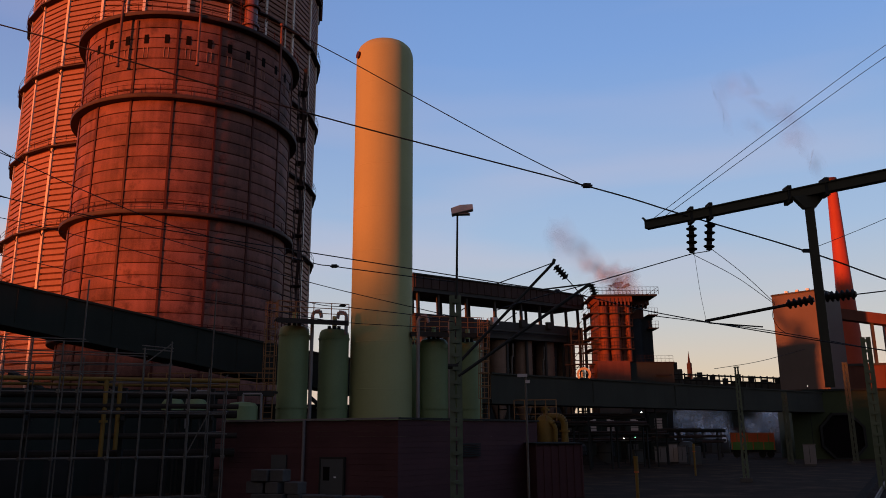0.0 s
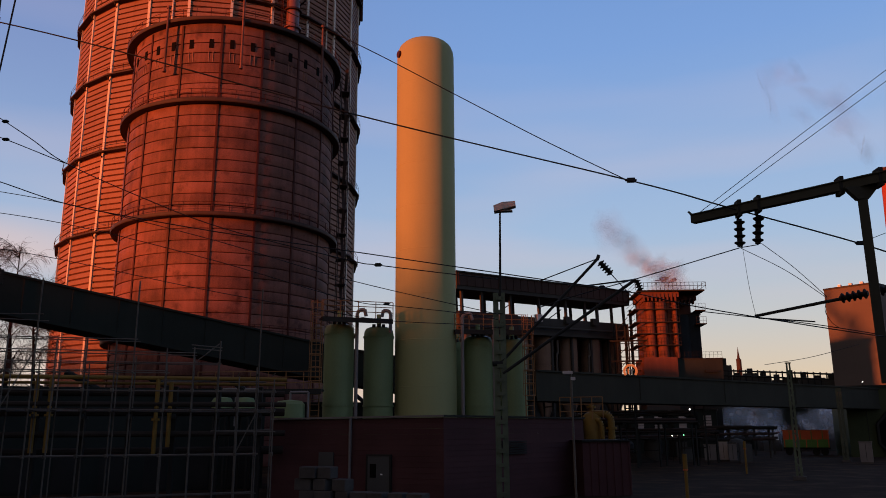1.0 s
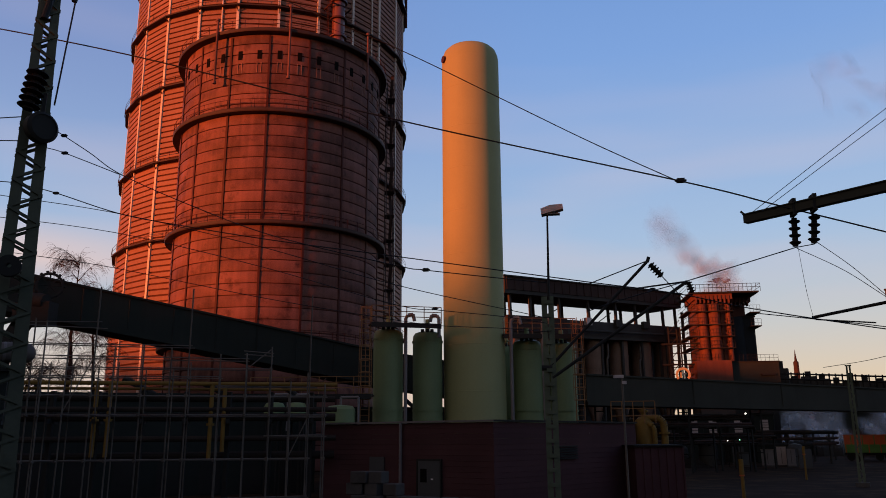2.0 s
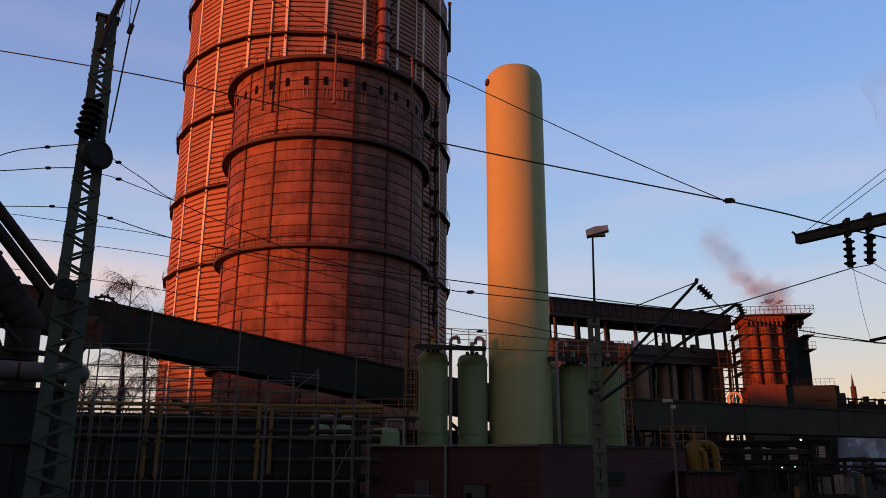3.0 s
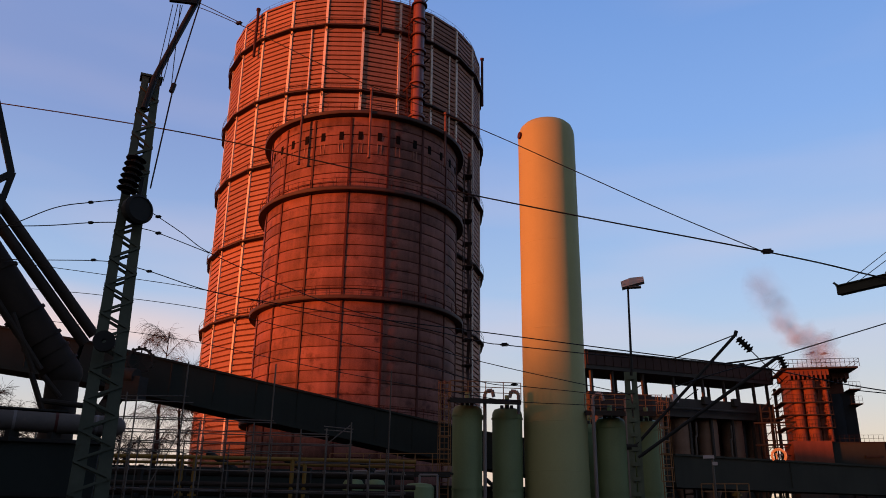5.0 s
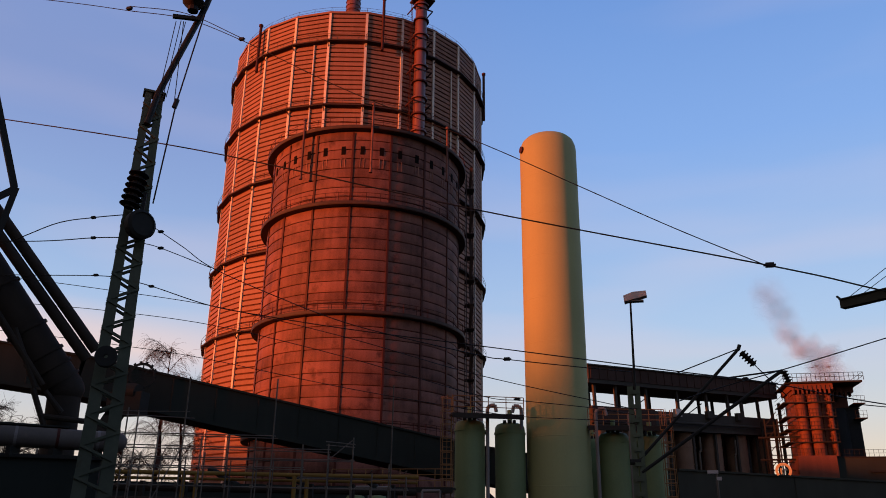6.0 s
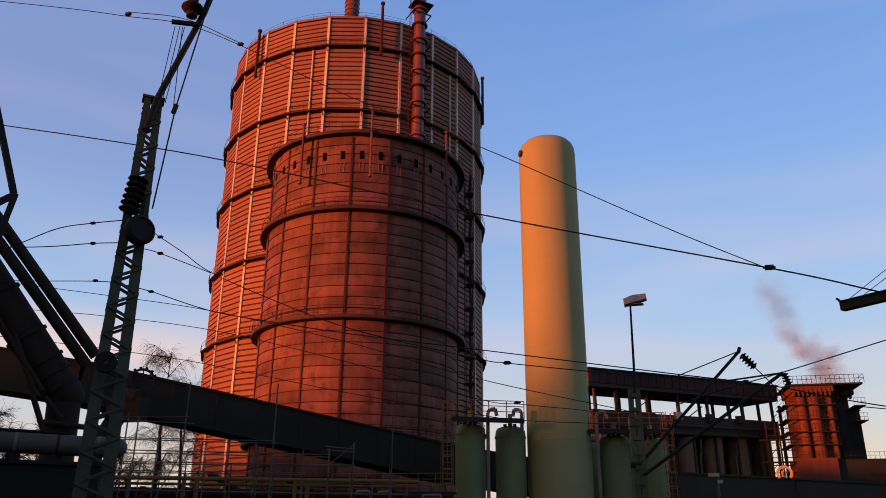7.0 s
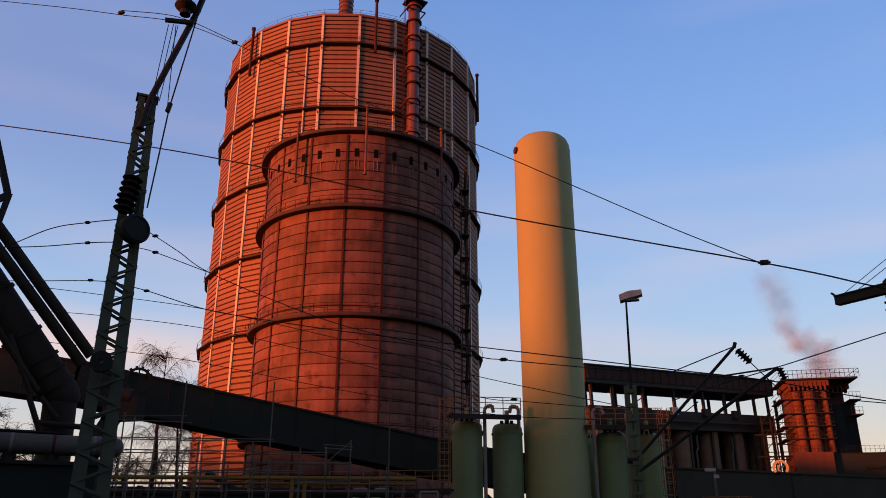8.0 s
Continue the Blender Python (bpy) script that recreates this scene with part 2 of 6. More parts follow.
# near-black base colour, standing in for shade on the tower's vessels
VESSEL_DARK = material("shade_dark_vessel_steel", (0.020, 0.023, 0.026), 0.9, vary=0.3, scale=0.4, streak=0.4)
HALL_RED = material("hall_red_cladding", (0.100, 0.038, 0.026), 0.75, vary=0.25, scale=0.2, streak=0.4, stain=(0.08, 0.03, 0.02), stain_at=0.64)
CHIM_RED = material("chimney_red_paint", (0.29, 0.050, 0.027), 0.6, vary=0.15, scale=0.2, streak=0.3)
PALE_PIPE = material("pale_insulated_pipe", (0.090, 0.078, 0.068), 0.55, metal=0.0, vary=0.25, scale=0.8, stain=(0.14, 0.10, 0.08), stain_at=0.66)
DARK_PIPE = material("sooty_duct_steel", (0.027, 0.020, 0.015), 0.75, vary=0.35, scale=0.5, streak=0.3)
GROUND = material("yard_gravel_and_soot", (0.025, 0.016, 0.010), 0.95, vary=0.5, scale=0.25, fine=3.0, bump=0.6, stain=(0.062, 0.036, 0.021), stain_at=0.55, island=0.0)
BALLAST = material("track_ballast", (0.018, 0.014, 0.011), 0.95, vary=0.4, scale=0.8, fine=6.0, bump=0.8, island=0.0)
RAIL = material("worn_rail_steel", (0.16, 0.13, 0.11), 0.5, metal=0.6, vary=0.2)
SLEEPER = material("old_sleeper_wood", (0.025, 0.018, 0.014), 0.8, vary=0.3, per_object=0.2)
CONCRETE = material("weathered_concrete", (0.075, 0.068, 0.062), 0.9, vary=0.25, scale=0.8, stain=(0.10, 0.09, 0.08), stain_at=0.6, per_object=0.2)
BARK = material("dark_bark", (0.025, 0.018, 0.015), 0.9, vary=0.35, scale=2.0)
BIRCH = material("birch_twigs", (0.075, 0.052, 0.042), 0.9, vary=0.3)
WAGON_RED = material("orange_red_wagon_paint", (0.50, 0.10, 0.035), 0.5, vary=0.2)
WAGON_GREEN = material("green_wagon_paint", (0.09, 0.20, 0.05), 0.5, vary=0.2)
DOOR_GREY = material("grey_door_paint", (0.06, 0.062, 0.062), 0.5, vary=0.2)
WHITE_PAINT = material("white_sign_paint", (0.7, 0.7, 0.7), 0.5, vary=0.15)
LAMP_WHITE = material("lamp_housing", (0.42, 0.36, 0.34), 0.4, vary=0.15)
GLASS_DARK = material("dark_opening", (0.006, 0.005, 0.005), 0.9, vary=0.1, bump=0)
STEAM_PINK = vapour("pink_steam", (0.46, 0.55, 0.66), 0.36)
SMOKE_GREY = vapour("grey_smoke", (0.34, 0.42, 0.52), 0.15)
STEAM_LOW = vapour("bluish_steam", (0.85, 0.87, 0.92), 0.34)
LIGHT_WHITE = glow("white_lamp_light", (1.0, 0.93, 0.8), 5.0)
LIGHT_ORANGE = glow("orange_sign_light", (1.0, 0.22, 0.06), 0.5)
LIGHT_GREEN = glow("green_signal_light", (0.25, 1.0, 0.5), 3.0)


# ---- building helpers ----
class Mesh:
    """Gathers simple solids into one mesh."""

    def __init__(self):
        self.v, self.f = [], []

    def put(self, verts, faces):
        k = len(self.v)
        self.v += [tuple(p) for p in verts]
        self.f += [tuple(i + k for i in q) for q in faces]
        return self

    def box(self, x0, x1, y0, y1, z0, z1, m=None):
        vs = [Vector(p) for p in ((x0, y0, z0), (x1, y0, z0), (x1, y1, z0), (x0, y1, z0), (x0, y0, z1), (x1, y0, z1), (x1, y1, z1), (x0, y1, z1))]
        if m is not None:
            vs = [m @ p for p in vs]
        return self.put(vs, [(0, 3, 2, 1), (4, 5, 6, 7), (0, 1, 5, 4), (1, 2, 6, 5), (2, 3, 7, 6), (3, 0, 4, 7)])

    def tube(self, p, q, r, r2=None, n=8, caps=True):
        p, q = Vector(p), Vector(q)
        r2 = r if r2 is None else r2
        turn = (q - p).to_track_quat("Z", "Y")
        ring = [turn @ Vector((math.cos(2 * math.pi * i / n), math.sin(2 * math.pi * i / n), 0)) for i in range(n)]
        faces = [(i, (i + 1) % n, n + (i + 1) % n, n + i) for i in range(n)]
        if caps:
            faces += [tuple(range(n - 1, -1, -1)), tuple(range(n, 2 * n))]
        return self.put([p + a * r for a in ring] + [q + a * r2 for a in ring], faces)

    def path(self, pts, r, n=6):
        for a, b in zip(pts, pts[1:]):
            self.tube(a, b, r, n=n)
        return self

    def bar(self, p, q, w, h):
        """A rectangular bar from p to q, w wide and h high."""
        p, q = Vector(p), Vector(q)
        d = q - p
        side = d.cross(Vector((0, 0, 1)))
        side = side.normalized() if side.length > 1e-6 else Vector((1, 0, 0))
        up = side.cross(d).normalized()
        c = [(-w / 2, -h / 2), (w / 2, -h / 2), (w / 2, h / 2), (-w / 2, h / 2)]
        return self.put([p + side * a + up * b for a, b in c] + [q + side * a + up * b for a, b in c],
                        [(0, 1, 2, 3), (7, 6, 5, 4), (0, 4, 5, 1), (1, 5, 6, 2), (2, 6, 7, 3), (3, 7, 4, 0)])

    def lathe(self, prof, n=24, x=0.0, y=0.0, start=0.0, turn=360.0):
        """A profile of (radius, z) turned about the upright axis."""
        full = turn >= 359.9
        m = n if full else n + 1
        vs = [(x + r * math.cos(radians(start + turn * i / n)), y + r * math.sin(radians(start + turn * i / n)), z) for r, z in prof for i in range(m)]
        fs = []
        for k in range(len(prof) - 1):
            for i in range(n):
                j = (i + 1) % m
                fs.append((k * m + i, k * m + j, (k + 1) * m + j, (k + 1) * m + i))
        return self.put(vs, fs)

    def data(self, name, smooth=False):
        me = bpy.data.meshes.new(name)
        me.from_pydata(self.v, [], self.f)
        if smooth:
            me.polygons.foreach_set("use_smooth", [True] * len(me.polygons))
            me.set_sharp_from_angle(angle=radians(35))
        me.update()
        return me


def part(name, mesh, mat, parent=None, label="", smooth=False, m=None):
    """One mesh object, under its thing if one is given."""
    me = mesh.data(name, smooth) if isinstance(mesh, Mesh) else mesh
    if not me.materials:
        me.materials.append(mat)
    ob = new(name, me)
    if parent is not None:
        ob.parent = parent
    if m is not None:
        ob.matrix_basis = m
    if label:
        ob["label"] = label
    return ob


def thing(name, label, category, m=None, group="", kind=""):
    ob = new(name)
    ob.empty_display_size = 0.2
    if m is not None:
        ob.matrix_basis = m
    return tagged(ob, label, category, group, kind)


AXIS, DEPTH = radians(-6.7), 1.0661   # the main view axis, and the depth stretch along it that fits the lens


def fit_depth(x, y):
    """A level place, stretched in depth along the main view axis to fit the camera's view."""
    k = (x * math.sin(AXIS) + y * math.cos(AXIS)) * (DEPTH - 1)
    return x + k * math.sin(AXIS), y + k * math.cos(AXIS)


def at(az, el, d):
    """The place at a compass angle right of +y, an angle over the eye, d metres off on the level, before the depth
    stretch.
    """
    a = radians(az)
    return Vector((*fit_depth(d * math.sin(a), d * math.cos(a)), EYE + d * math.tan(radians(el))))


def pol(az, d, z=0.0):
    a = radians(az)
    return Vector((*fit_depth(d * math.sin(a), d * math.cos(a)), z))


# ---- ground ----
g = Mesh()
g.put([(-2500, -2500, 0), (2500, -2500, 0), (2500, 2500, 0), (-2500, 2500, 0)], [(0, 1, 2, 3)])
tagged(part("ground", g, GROUND), "dark gravel and soot of the works yard", "ground", kind="structure")


# ---- the large ribbed gasometer ----
def facing(c):
    """Degrees, anticlockwise from +x, of the way from c to the eye."""
    return math.degrees(math.atan2(-c.y, -c.x))


def railing(parent, r, z, h, n, mat, start=0.0, turn=360.0, name="railing"):
    """A round railing: two rails and n posts in one walkway's guard."""
    m = Mesh()
    for k in (0.5, 1.0):
        pts = [(r * math.cos(radians(start + turn * i / n)), r * math.sin(radians(start + turn * i / n)), z + h * k) for i in range(n + 1)]
        m.path(pts, 0.028, 4)
    for i in range(n):
        a = radians(start + turn * i / n)
        m.tube((r * math.cos(a), r * math.sin(a), z), (r * math.cos(a), r * math.sin(a), z + h), 0.03, n=4)
    return part(name, m, mat, parent)


def big_gasometer():
    c = pol(-21.15, 121.5)
    n, r, step = 24, 22.3, 11.6
    f0 = facing(c)
    g = thing("gasometer", "tall red polygonal gas holder with ribbed walls and pale corner posts", "gasometer", Matrix.Translation(c))
    rings = [6.6 + step * i for i in range(7)]
    top = 82.2
    half = r * math.sin(math.pi / n)
    flat = r * math.cos(math.pi / n)
    corner = [f0 + 1.0 + 360 / n * k for k in range(n)]

    def ribbed(h):
        # corrugated plates: each course stands proud and folds back into a groove coloured dark for shade
        m = Mesh()
        k = max(1, round(h / 0.8))
        s = h / k
        w = half - 0.02
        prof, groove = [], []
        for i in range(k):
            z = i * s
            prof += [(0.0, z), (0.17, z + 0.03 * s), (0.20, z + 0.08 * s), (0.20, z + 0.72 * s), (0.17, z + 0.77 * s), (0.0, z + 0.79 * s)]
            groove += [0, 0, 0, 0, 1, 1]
        prof.append((0.0, h))
        m.put([(d, y, q) for d, q in prof for y in (-w, w)], [(2 * j, 2 * j + 1, 2 * j + 3, 2 * j + 2) for j in range(len(prof) - 1)])
        me = m.data("wall_panel")
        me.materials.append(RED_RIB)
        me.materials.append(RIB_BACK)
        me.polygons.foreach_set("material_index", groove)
        return me

    levels = [0.0] + rings + [top - 0.4]
    meshes = {}
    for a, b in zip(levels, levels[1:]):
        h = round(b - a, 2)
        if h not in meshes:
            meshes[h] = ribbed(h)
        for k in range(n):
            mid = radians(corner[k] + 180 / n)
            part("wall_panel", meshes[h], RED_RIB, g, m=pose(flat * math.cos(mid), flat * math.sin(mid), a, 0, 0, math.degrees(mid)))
    post = Mesh().box(-0.12, 0.34, -0.19, 0.19, 0, top - 0.41).data("corner_post")
    for k in range(n):
        a = radians(corner[k])
        part("corner_post", post, POST_PALE, g, "pale upright corner post" if k == 0 else "", m=pose(r * math.cos(a), r * math.sin(a), 0, 0, 0, corner[k]))
    strut = Mesh().bar((r + 0.05, 0, -1.0), (r + 0.9, 0, 0), 0.1, 0.12).data("bracket")
    for z in rings:
        m = Mesh()
        m.lathe([(r - 0.3, z), (r + 0.95, z + 0.06), (r + 0.95, z + 0.26), (r - 0.3, z + 0.30)], n, start=corner[0])
        part("walkway", m, DECK, g)
        railing(g, r + 0.9, z + 0.3, 1.0, 48, DECK, corner[0])
        for k in range(n):
            part("bracket", strut, DECK, g, m=pose(0, 0, z, 0, 0, corner[k]))
    m = Mesh().lathe([(r + 0.05, top - 0.42), (r + 0.28, top - 0.40), (r + 0.28, top), (r - 0.4, top + 0.05)], n, start=corner[0])
    part("parapet", m, RED_RIB, g, "red band round the roof edge")
    m = Mesh().lathe([(r - 0.3, top), (r * 0.5, top + 2.6), (0.01, top + 3.6)], n, start=corner[0])
    part("roof", m, RED_DARK, g)
    railing(g, r - 0.2, top + 0.05, 1.0, 48, DECK, corner[0], name="roof_railing")
    # lantern and vents on the roof
    def on_roof(deg, rr):
        return Vector((rr * math.cos(radians(f0 + deg)), rr * math.sin(radians(f0 + deg)), 0))
    m = Mesh()
    p = on_roof(-6, 19.0)
    m.tube(p + Vector((0, 0, top)), p + Vector((0, 0, top + 8.5)), 1.15, n=16)
    for k in range(9):
        m.tube(p + Vector((0, 0, top + 0.5 + k * 0.9)), p + Vector((0, 0, top + 0.62 + k * 0.9)), 1.25, n=16)
    part("roof_vent", m, PIPE_RED, g, "banded red vent pipe", True)
    for deg, low, high in ((-48, 73.8, 82.6), (7.5, 75.0, 84.6), (78, 74, 83.6)):
        m = Mesh()
        p = on_roof(deg, r + 0.75)
        m.tube(p + Vector((0, 0, low)), p + Vector((0, 0, high)), 0.24, n=10)
        m.tube(p + Vector((0, 0, high)), p + Vector((0, 0, high + 0.35)), 0.36, n=10)
        part("overflow_pipe", m, RED_DARK, g, smooth=True)
    for deg in (-20, 41.5):
        p = on_roof(deg, r + 0.15)
        part("rain_pipe", Mesh().tube(p + Vector((0, 0, 0)), p + Vector((0, 0, 76)), 0.13, n=8), POST_PALE, g)
    # the tall duct with its cage ladder beside it
    p = on_roof(22.3, r + 1.75)
    m = Mesh().tube(p, p + Vector((0, 0, 104)), 0.95, n=20)
    duct = part("duct", m, PIPE_RED, g, "glossy red upright duct rising past the roof", True)
    for k in range(34):
        z = 3 + k * 2.9
        part("flange", Mesh().tube(p + Vector((0, 0, z)), p + Vector((0, 0, z + 0.25)), 1.28, n=20), RED_DARK if k % 2 else PIPE_RED, duct, smooth=True)
    u = Vector((math.cos(radians(f0 + 22.3)), math.sin(radians(f0 + 22.3)), 0))
    s = Vector((-u.y, u.x, 0))
    for k in range(15):
        z = 8 + k * 5.8
        m = Mesh()
        m.bar(p - u * 1.9 + s * 1.6 + Vector((0, 0, z)), p + u * 0.9 + s * 1.6 + Vector((0, 0, z)), 0.12, 0.2)
        m.bar(p + u * 0.9 + s * 1.6 + Vector((0, 0, z)), p + u * 0.9 - s * 1.6 + Vector((0, 0, z)), 0.12, 0.2)
        m.bar(p + u * 0.9 - s * 1.6 + Vector((0, 0, z)), p - u * 1.9 - s * 1.6 + Vector((0, 0, z)), 0.12, 0.2)
        part("duct_bracket", m, RED_DARK, g)
    lad = Mesh()
    for e in (-0.25, 0.25):
        lad.tube(p - s * 1.7 + u * e + Vector((0, 0, 2)), p - s * 1.7 + u * e + Vector((0, 0, 86)), 0.04, n=4)
    for k in range(200):
        z = 2.4 + k * 0.42
        lad.tube(p - s * 1.7 - u * 0.25 + Vector((0, 0, z)), p - s * 1.7 + u * 0.25 + Vector((0, 0, z)), 0.025, n=4)
    part("ladder", lad, RED_DARK, g)
    m = Mesh()
    m.box(-1.0, 1.6, -1.7, 1.7, 85.0, 85.2, Matrix.Translation(p) @ pose(0, 0, 0, 0, 0, f0 + 22.3))
    part("platform", m, DECK, g)
    return g


big_gasometer()


def small_gasometer():
    c = pol(-20.2, 85)
    r = 11.5
    f0 = facing(c)
    g = thing("gasometer", "lower dark red riveted gas holder with round walkways and small windows", "gasometer", Matrix.Translation(c))
    zs = [0.0, 12.2, 24.3, 36.4, 45.6]
    nrib = 17
    sec = 360 / nrib
    ribs = [f0 - 8.6 + sec * k for k in range(nrib)]
    courses = []
    for a, b in zip(zs, zs[1:]):
        k = round((b - a) / 1.21)
        courses += [(a + (b - a) * i / k, (b - a) / k) for i in range(k)]
    meshes = {}
    rest = Mesh()
    for z, h in courses:
        key = round(h, 3)
        if key not in meshes:
            # each plate laps over the one below it
            m = Mesh().lathe([(r - 0.10, 0.08), (r + 0.05, 0.08), (r + 0.07, 0.12), (r + 0.04, h - 0.06), (r + 0.02, h), (r - 0.10, h)], 6, start=0.15, turn=sec - 0.3)
            meshes[key] = m.data("wall_plate", True)
        for k in range(nrib):
            if min((ribs[k] + sec / 2 - f0) % 360, (f0 - ribs[k] - sec / 2) % 360) < 85:
                part("wall_plate", meshes[key], RED_OLD, g, m=pose(0, 0, z, 0, 0, ribs[k]))
            else:
                rest.lathe([(r - 0.05, z), (r + 0.055, z), (r, z + h)], 6, start=ribs[k], turn=sec)
    # added drum, its dark colour stands in for shade under each course
    part("drum", Mesh().lathe([(r - 0.06, 0), (r - 0.06, 45.6)], 72), RED_DARK, g, "inner drum coloured dark to shade the gaps between plates", True)
    tagged(part("wall_plates_behind", rest, RED_OLD, g), kind="stuff")
    rib = Mesh().box(-0.05, 0.15, -0.11, 0.11, 0, 45.4).data("upright_rib")
    for k in range(nrib):
        a = radians(ribs[k])
        part("upright_rib", rib, RED_DARK, g, m=pose(r * math.cos(a), r * math.sin(a), 0, 0, 0, ribs[k]))
    for z in zs[1:]:
        m = Mesh().lathe([(r - 0.1, z), (r + 0.85, z), (r + 0.9, z + 0.10), (r + 0.9, z + 0.38), (r - 0.1, z + 0.38)], 72)
        part("walkway", m, DECK, g)
        railing(g, r + 0.82, z + 0.38, 1.0, 51, RED_DARK)
    m = Mesh().lathe([(r, 45.6), (r * 0.6, 47.0), (0.01, 47.8)], 48)
    part("roof", m, RED_DARK, g, smooth=True)
    win = Mesh().box(0.0, 0.10, -0.23, 0.23, 0.1, 1.1).data("window")
    slot = Mesh()
    for e in (-0.22, 0.22):
        slot.box(0.0, 0.10, e - 0.035, e + 0.035, -1.5, -0.3)
    slot = slot.data("sill_bracket")
    step = sec / 2
    for i in range(34):
        deg = f0 - 8.6 + step * (i + 0.5)
        a = radians(deg)
        w = part("window", win, GLASS_DARK, g, "small dark window" if i == 0 else "", m=pose(r * math.cos(a), r * math.sin(a), 42.6, 0, 0, deg))
        part("sill_bracket", slot, RED_RIB, w, m=pose(0, 0, 0))
    # upright pipes on the top course
    for deg, low, high in ((-36, 40.0, 47.2), (1.5, 40.2, 48.4), (47, 41.5, 48.2)):
        m = Mesh()
        u = Vector((math.cos(radians(f0 + deg)), math.sin(radians(f0 + deg)), 0)) * (r + 1.0)
        m.tube(u + Vector((0, 0, low)), u + Vector((0, 0, high)), 0.13, n=10)
        m.tube(u + Vector((0, 0, low - 0.1)), u + Vector((0, 0, low + 0.15)), 0.2, n=10)
        m.tube(u + Vector((0, 0, high)), u + Vector((0, 0, high + 0.25)), 0.22, n=10)
        part("overflow_pipe", m, RED_OLD, g, smooth=True)
    # zig-zag stair and ladders on the shaded flank
    for deg, rr in ((88, 12.5),):
        u = Vector((math.cos(radians(f0 + deg)), math.sin(radians(f0 + deg)), 0))
        s = Vector((-u.y, u.x, 0))
        m = Mesh()
        for a in (-0.8, 0.8):
            for b in (0, 1.2):
                m.bar(u * (rr + b * 0.8) + s * a, u * (rr + b * 0.8) + s * a + Vector((0, 0, 46)), 0.09, 0.09)
        part("stair_frame", m, DECK, g)
        for k in range(15):
            z = 2 + k * 3.0
            m = Mesh()
            m.bar(u * (rr + 0.6) + s * (-0.8 if k % 2 else 0.8) + Vector((0, 0, z)), u * (rr + 0.6) + s * (0.8 if k % 2 else -0.8) + Vector((0, 0, z + 3)), 0.35, 0.10)
            m.box(-0.1, 1.0, -0.9, 0.9, z - 0.07, z, Matrix.Translation(u * rr) @ pose(0, 0, 0, 0, 0, f0 + deg))
            m.path([u * (rr + 1.0) + s * 0.9 + Vector((0, 0, z + 1)), u * (rr + 1.0) - s * 0.9 + Vector((0, 0, z + 1))], 0.03, 4)
            m.path([u * (rr + 1.0) + s * 0.9 + Vector((0, 0, z)), u * (rr + 1.0) + s * 0.9 + Vector((0, 0, z + 1))], 0.03, 4)
            part("stair_flight", m, DECK, g)
    return g


small_gasometer()


# ---- green stack and tanks ----
def stack():
    c = pol(-4.75, 52)
    r = 2.17
    g = thing("exhaust_stack", "tall smooth green stack with rounded top, sunlit orange above", "chimney", Matrix.Translation(c))
    prof = [(r, 0.0)] + [(r, z) for z in (4, 8, 12, 16, 20, 24, 28, 31.2)]
    # the crown is nearly flat, with a rounded shoulder
    prof += [(r - 0.05, 31.6), (r - 0.18, 31.95), (r - 0.42, 32.2), (r - 0.85, 32.4), (r - 1.4, 32.5), (0.01, 32.56)]
    part("shell", Mesh().lathe(prof, 64), STACK_PAINT, g, smooth=True)
    seam = Mesh().lathe([(r, -0.03), (r + 0.006, -0.02), (r + 0.006, 0.02), (r, 0.03)], 64).data("weld_seam", True)
    for z in (3.0, 6.2, 9.4, 12.6, 15.8, 19, 22.2, 25.4, 28.6):
        part("weld_seam", seam, STACK_PAINT, g, m=pose(0, 0, z))
    f0 = facing(c)
    u = Vector((math.cos(radians(f0 - 64)), math.sin(radians(f0 - 64)), 0))
    m = Mesh().tube(u * (r - 0.1) + Vector((0, 0, 31.1)), u * (r + 0.14) + Vector((0, 0, 31.1)), 0.27, n=20)
    part("port", m, RED_DARK, g, "round red capped port near the top", True)
    return g


stack()


def tank(az, d, r, top, label):
    c = pol(az, d)
    g = thing("tank", label, "tank", Matrix.Translation(c), "green upright tanks")
    prof = [(r, 0.0), (r, top - 0.5), (r * 0.97, top - 0.28), (r * 0.86, top - 0.1), (r * 0.6, top), (0.01, top + 0.1)]
    part("shell", Mesh().lathe(prof, 36), TANK_GREEN, g, smooth=True)
    band = Mesh().lathe([(r, 0), (r + 0.05, 0), (r + 0.05, 0.12), (r, 0.12)], 36).data("band")
    for z in (4.9, top - 0.75):
        part("band", band, TANK_GREEN, g, m=pose(0, 0, z))
    part("nozzle", Mesh().tube((0, 0, top), (0, 0, top + 0.9), 0.16, n=10).tube((0, 0, top + 0.35), (0, 0, top + 0.45), 0.3, n=10), TANK_GREEN, g, smooth=True)
    f0 = facing(c)
    for e in (-25, 0, 22):
        u = Vector((math.cos(radians(f0 + e)), math.sin(radians(f0 + e)), 0))
        part("lug", Mesh().tube(u * r * 0.8 + Vector((0, 0, top - 0.1)), u * r * 0.8 + Vector((0, 0, top + 0.12)), 0.12, n=8), DARK_METAL, g)
    return g


tank(-11.45, 50, 1.0, 10.35, "green upright tank beside the yellow cage ladder")
tank(-8.4, 51, 1.02, 10.3, "green upright tank close to the stack")
tank(-0.68, 53, 1.03, 9.9, "green upright tank behind the lamp mast")
tank(1.95, 54, 1.0, 9.8, "green upright tank partly hidden by the lamp mast")
tank(-2.3, 57, 1.0, 10.0, "green upright tank mostly hidden by the stack")


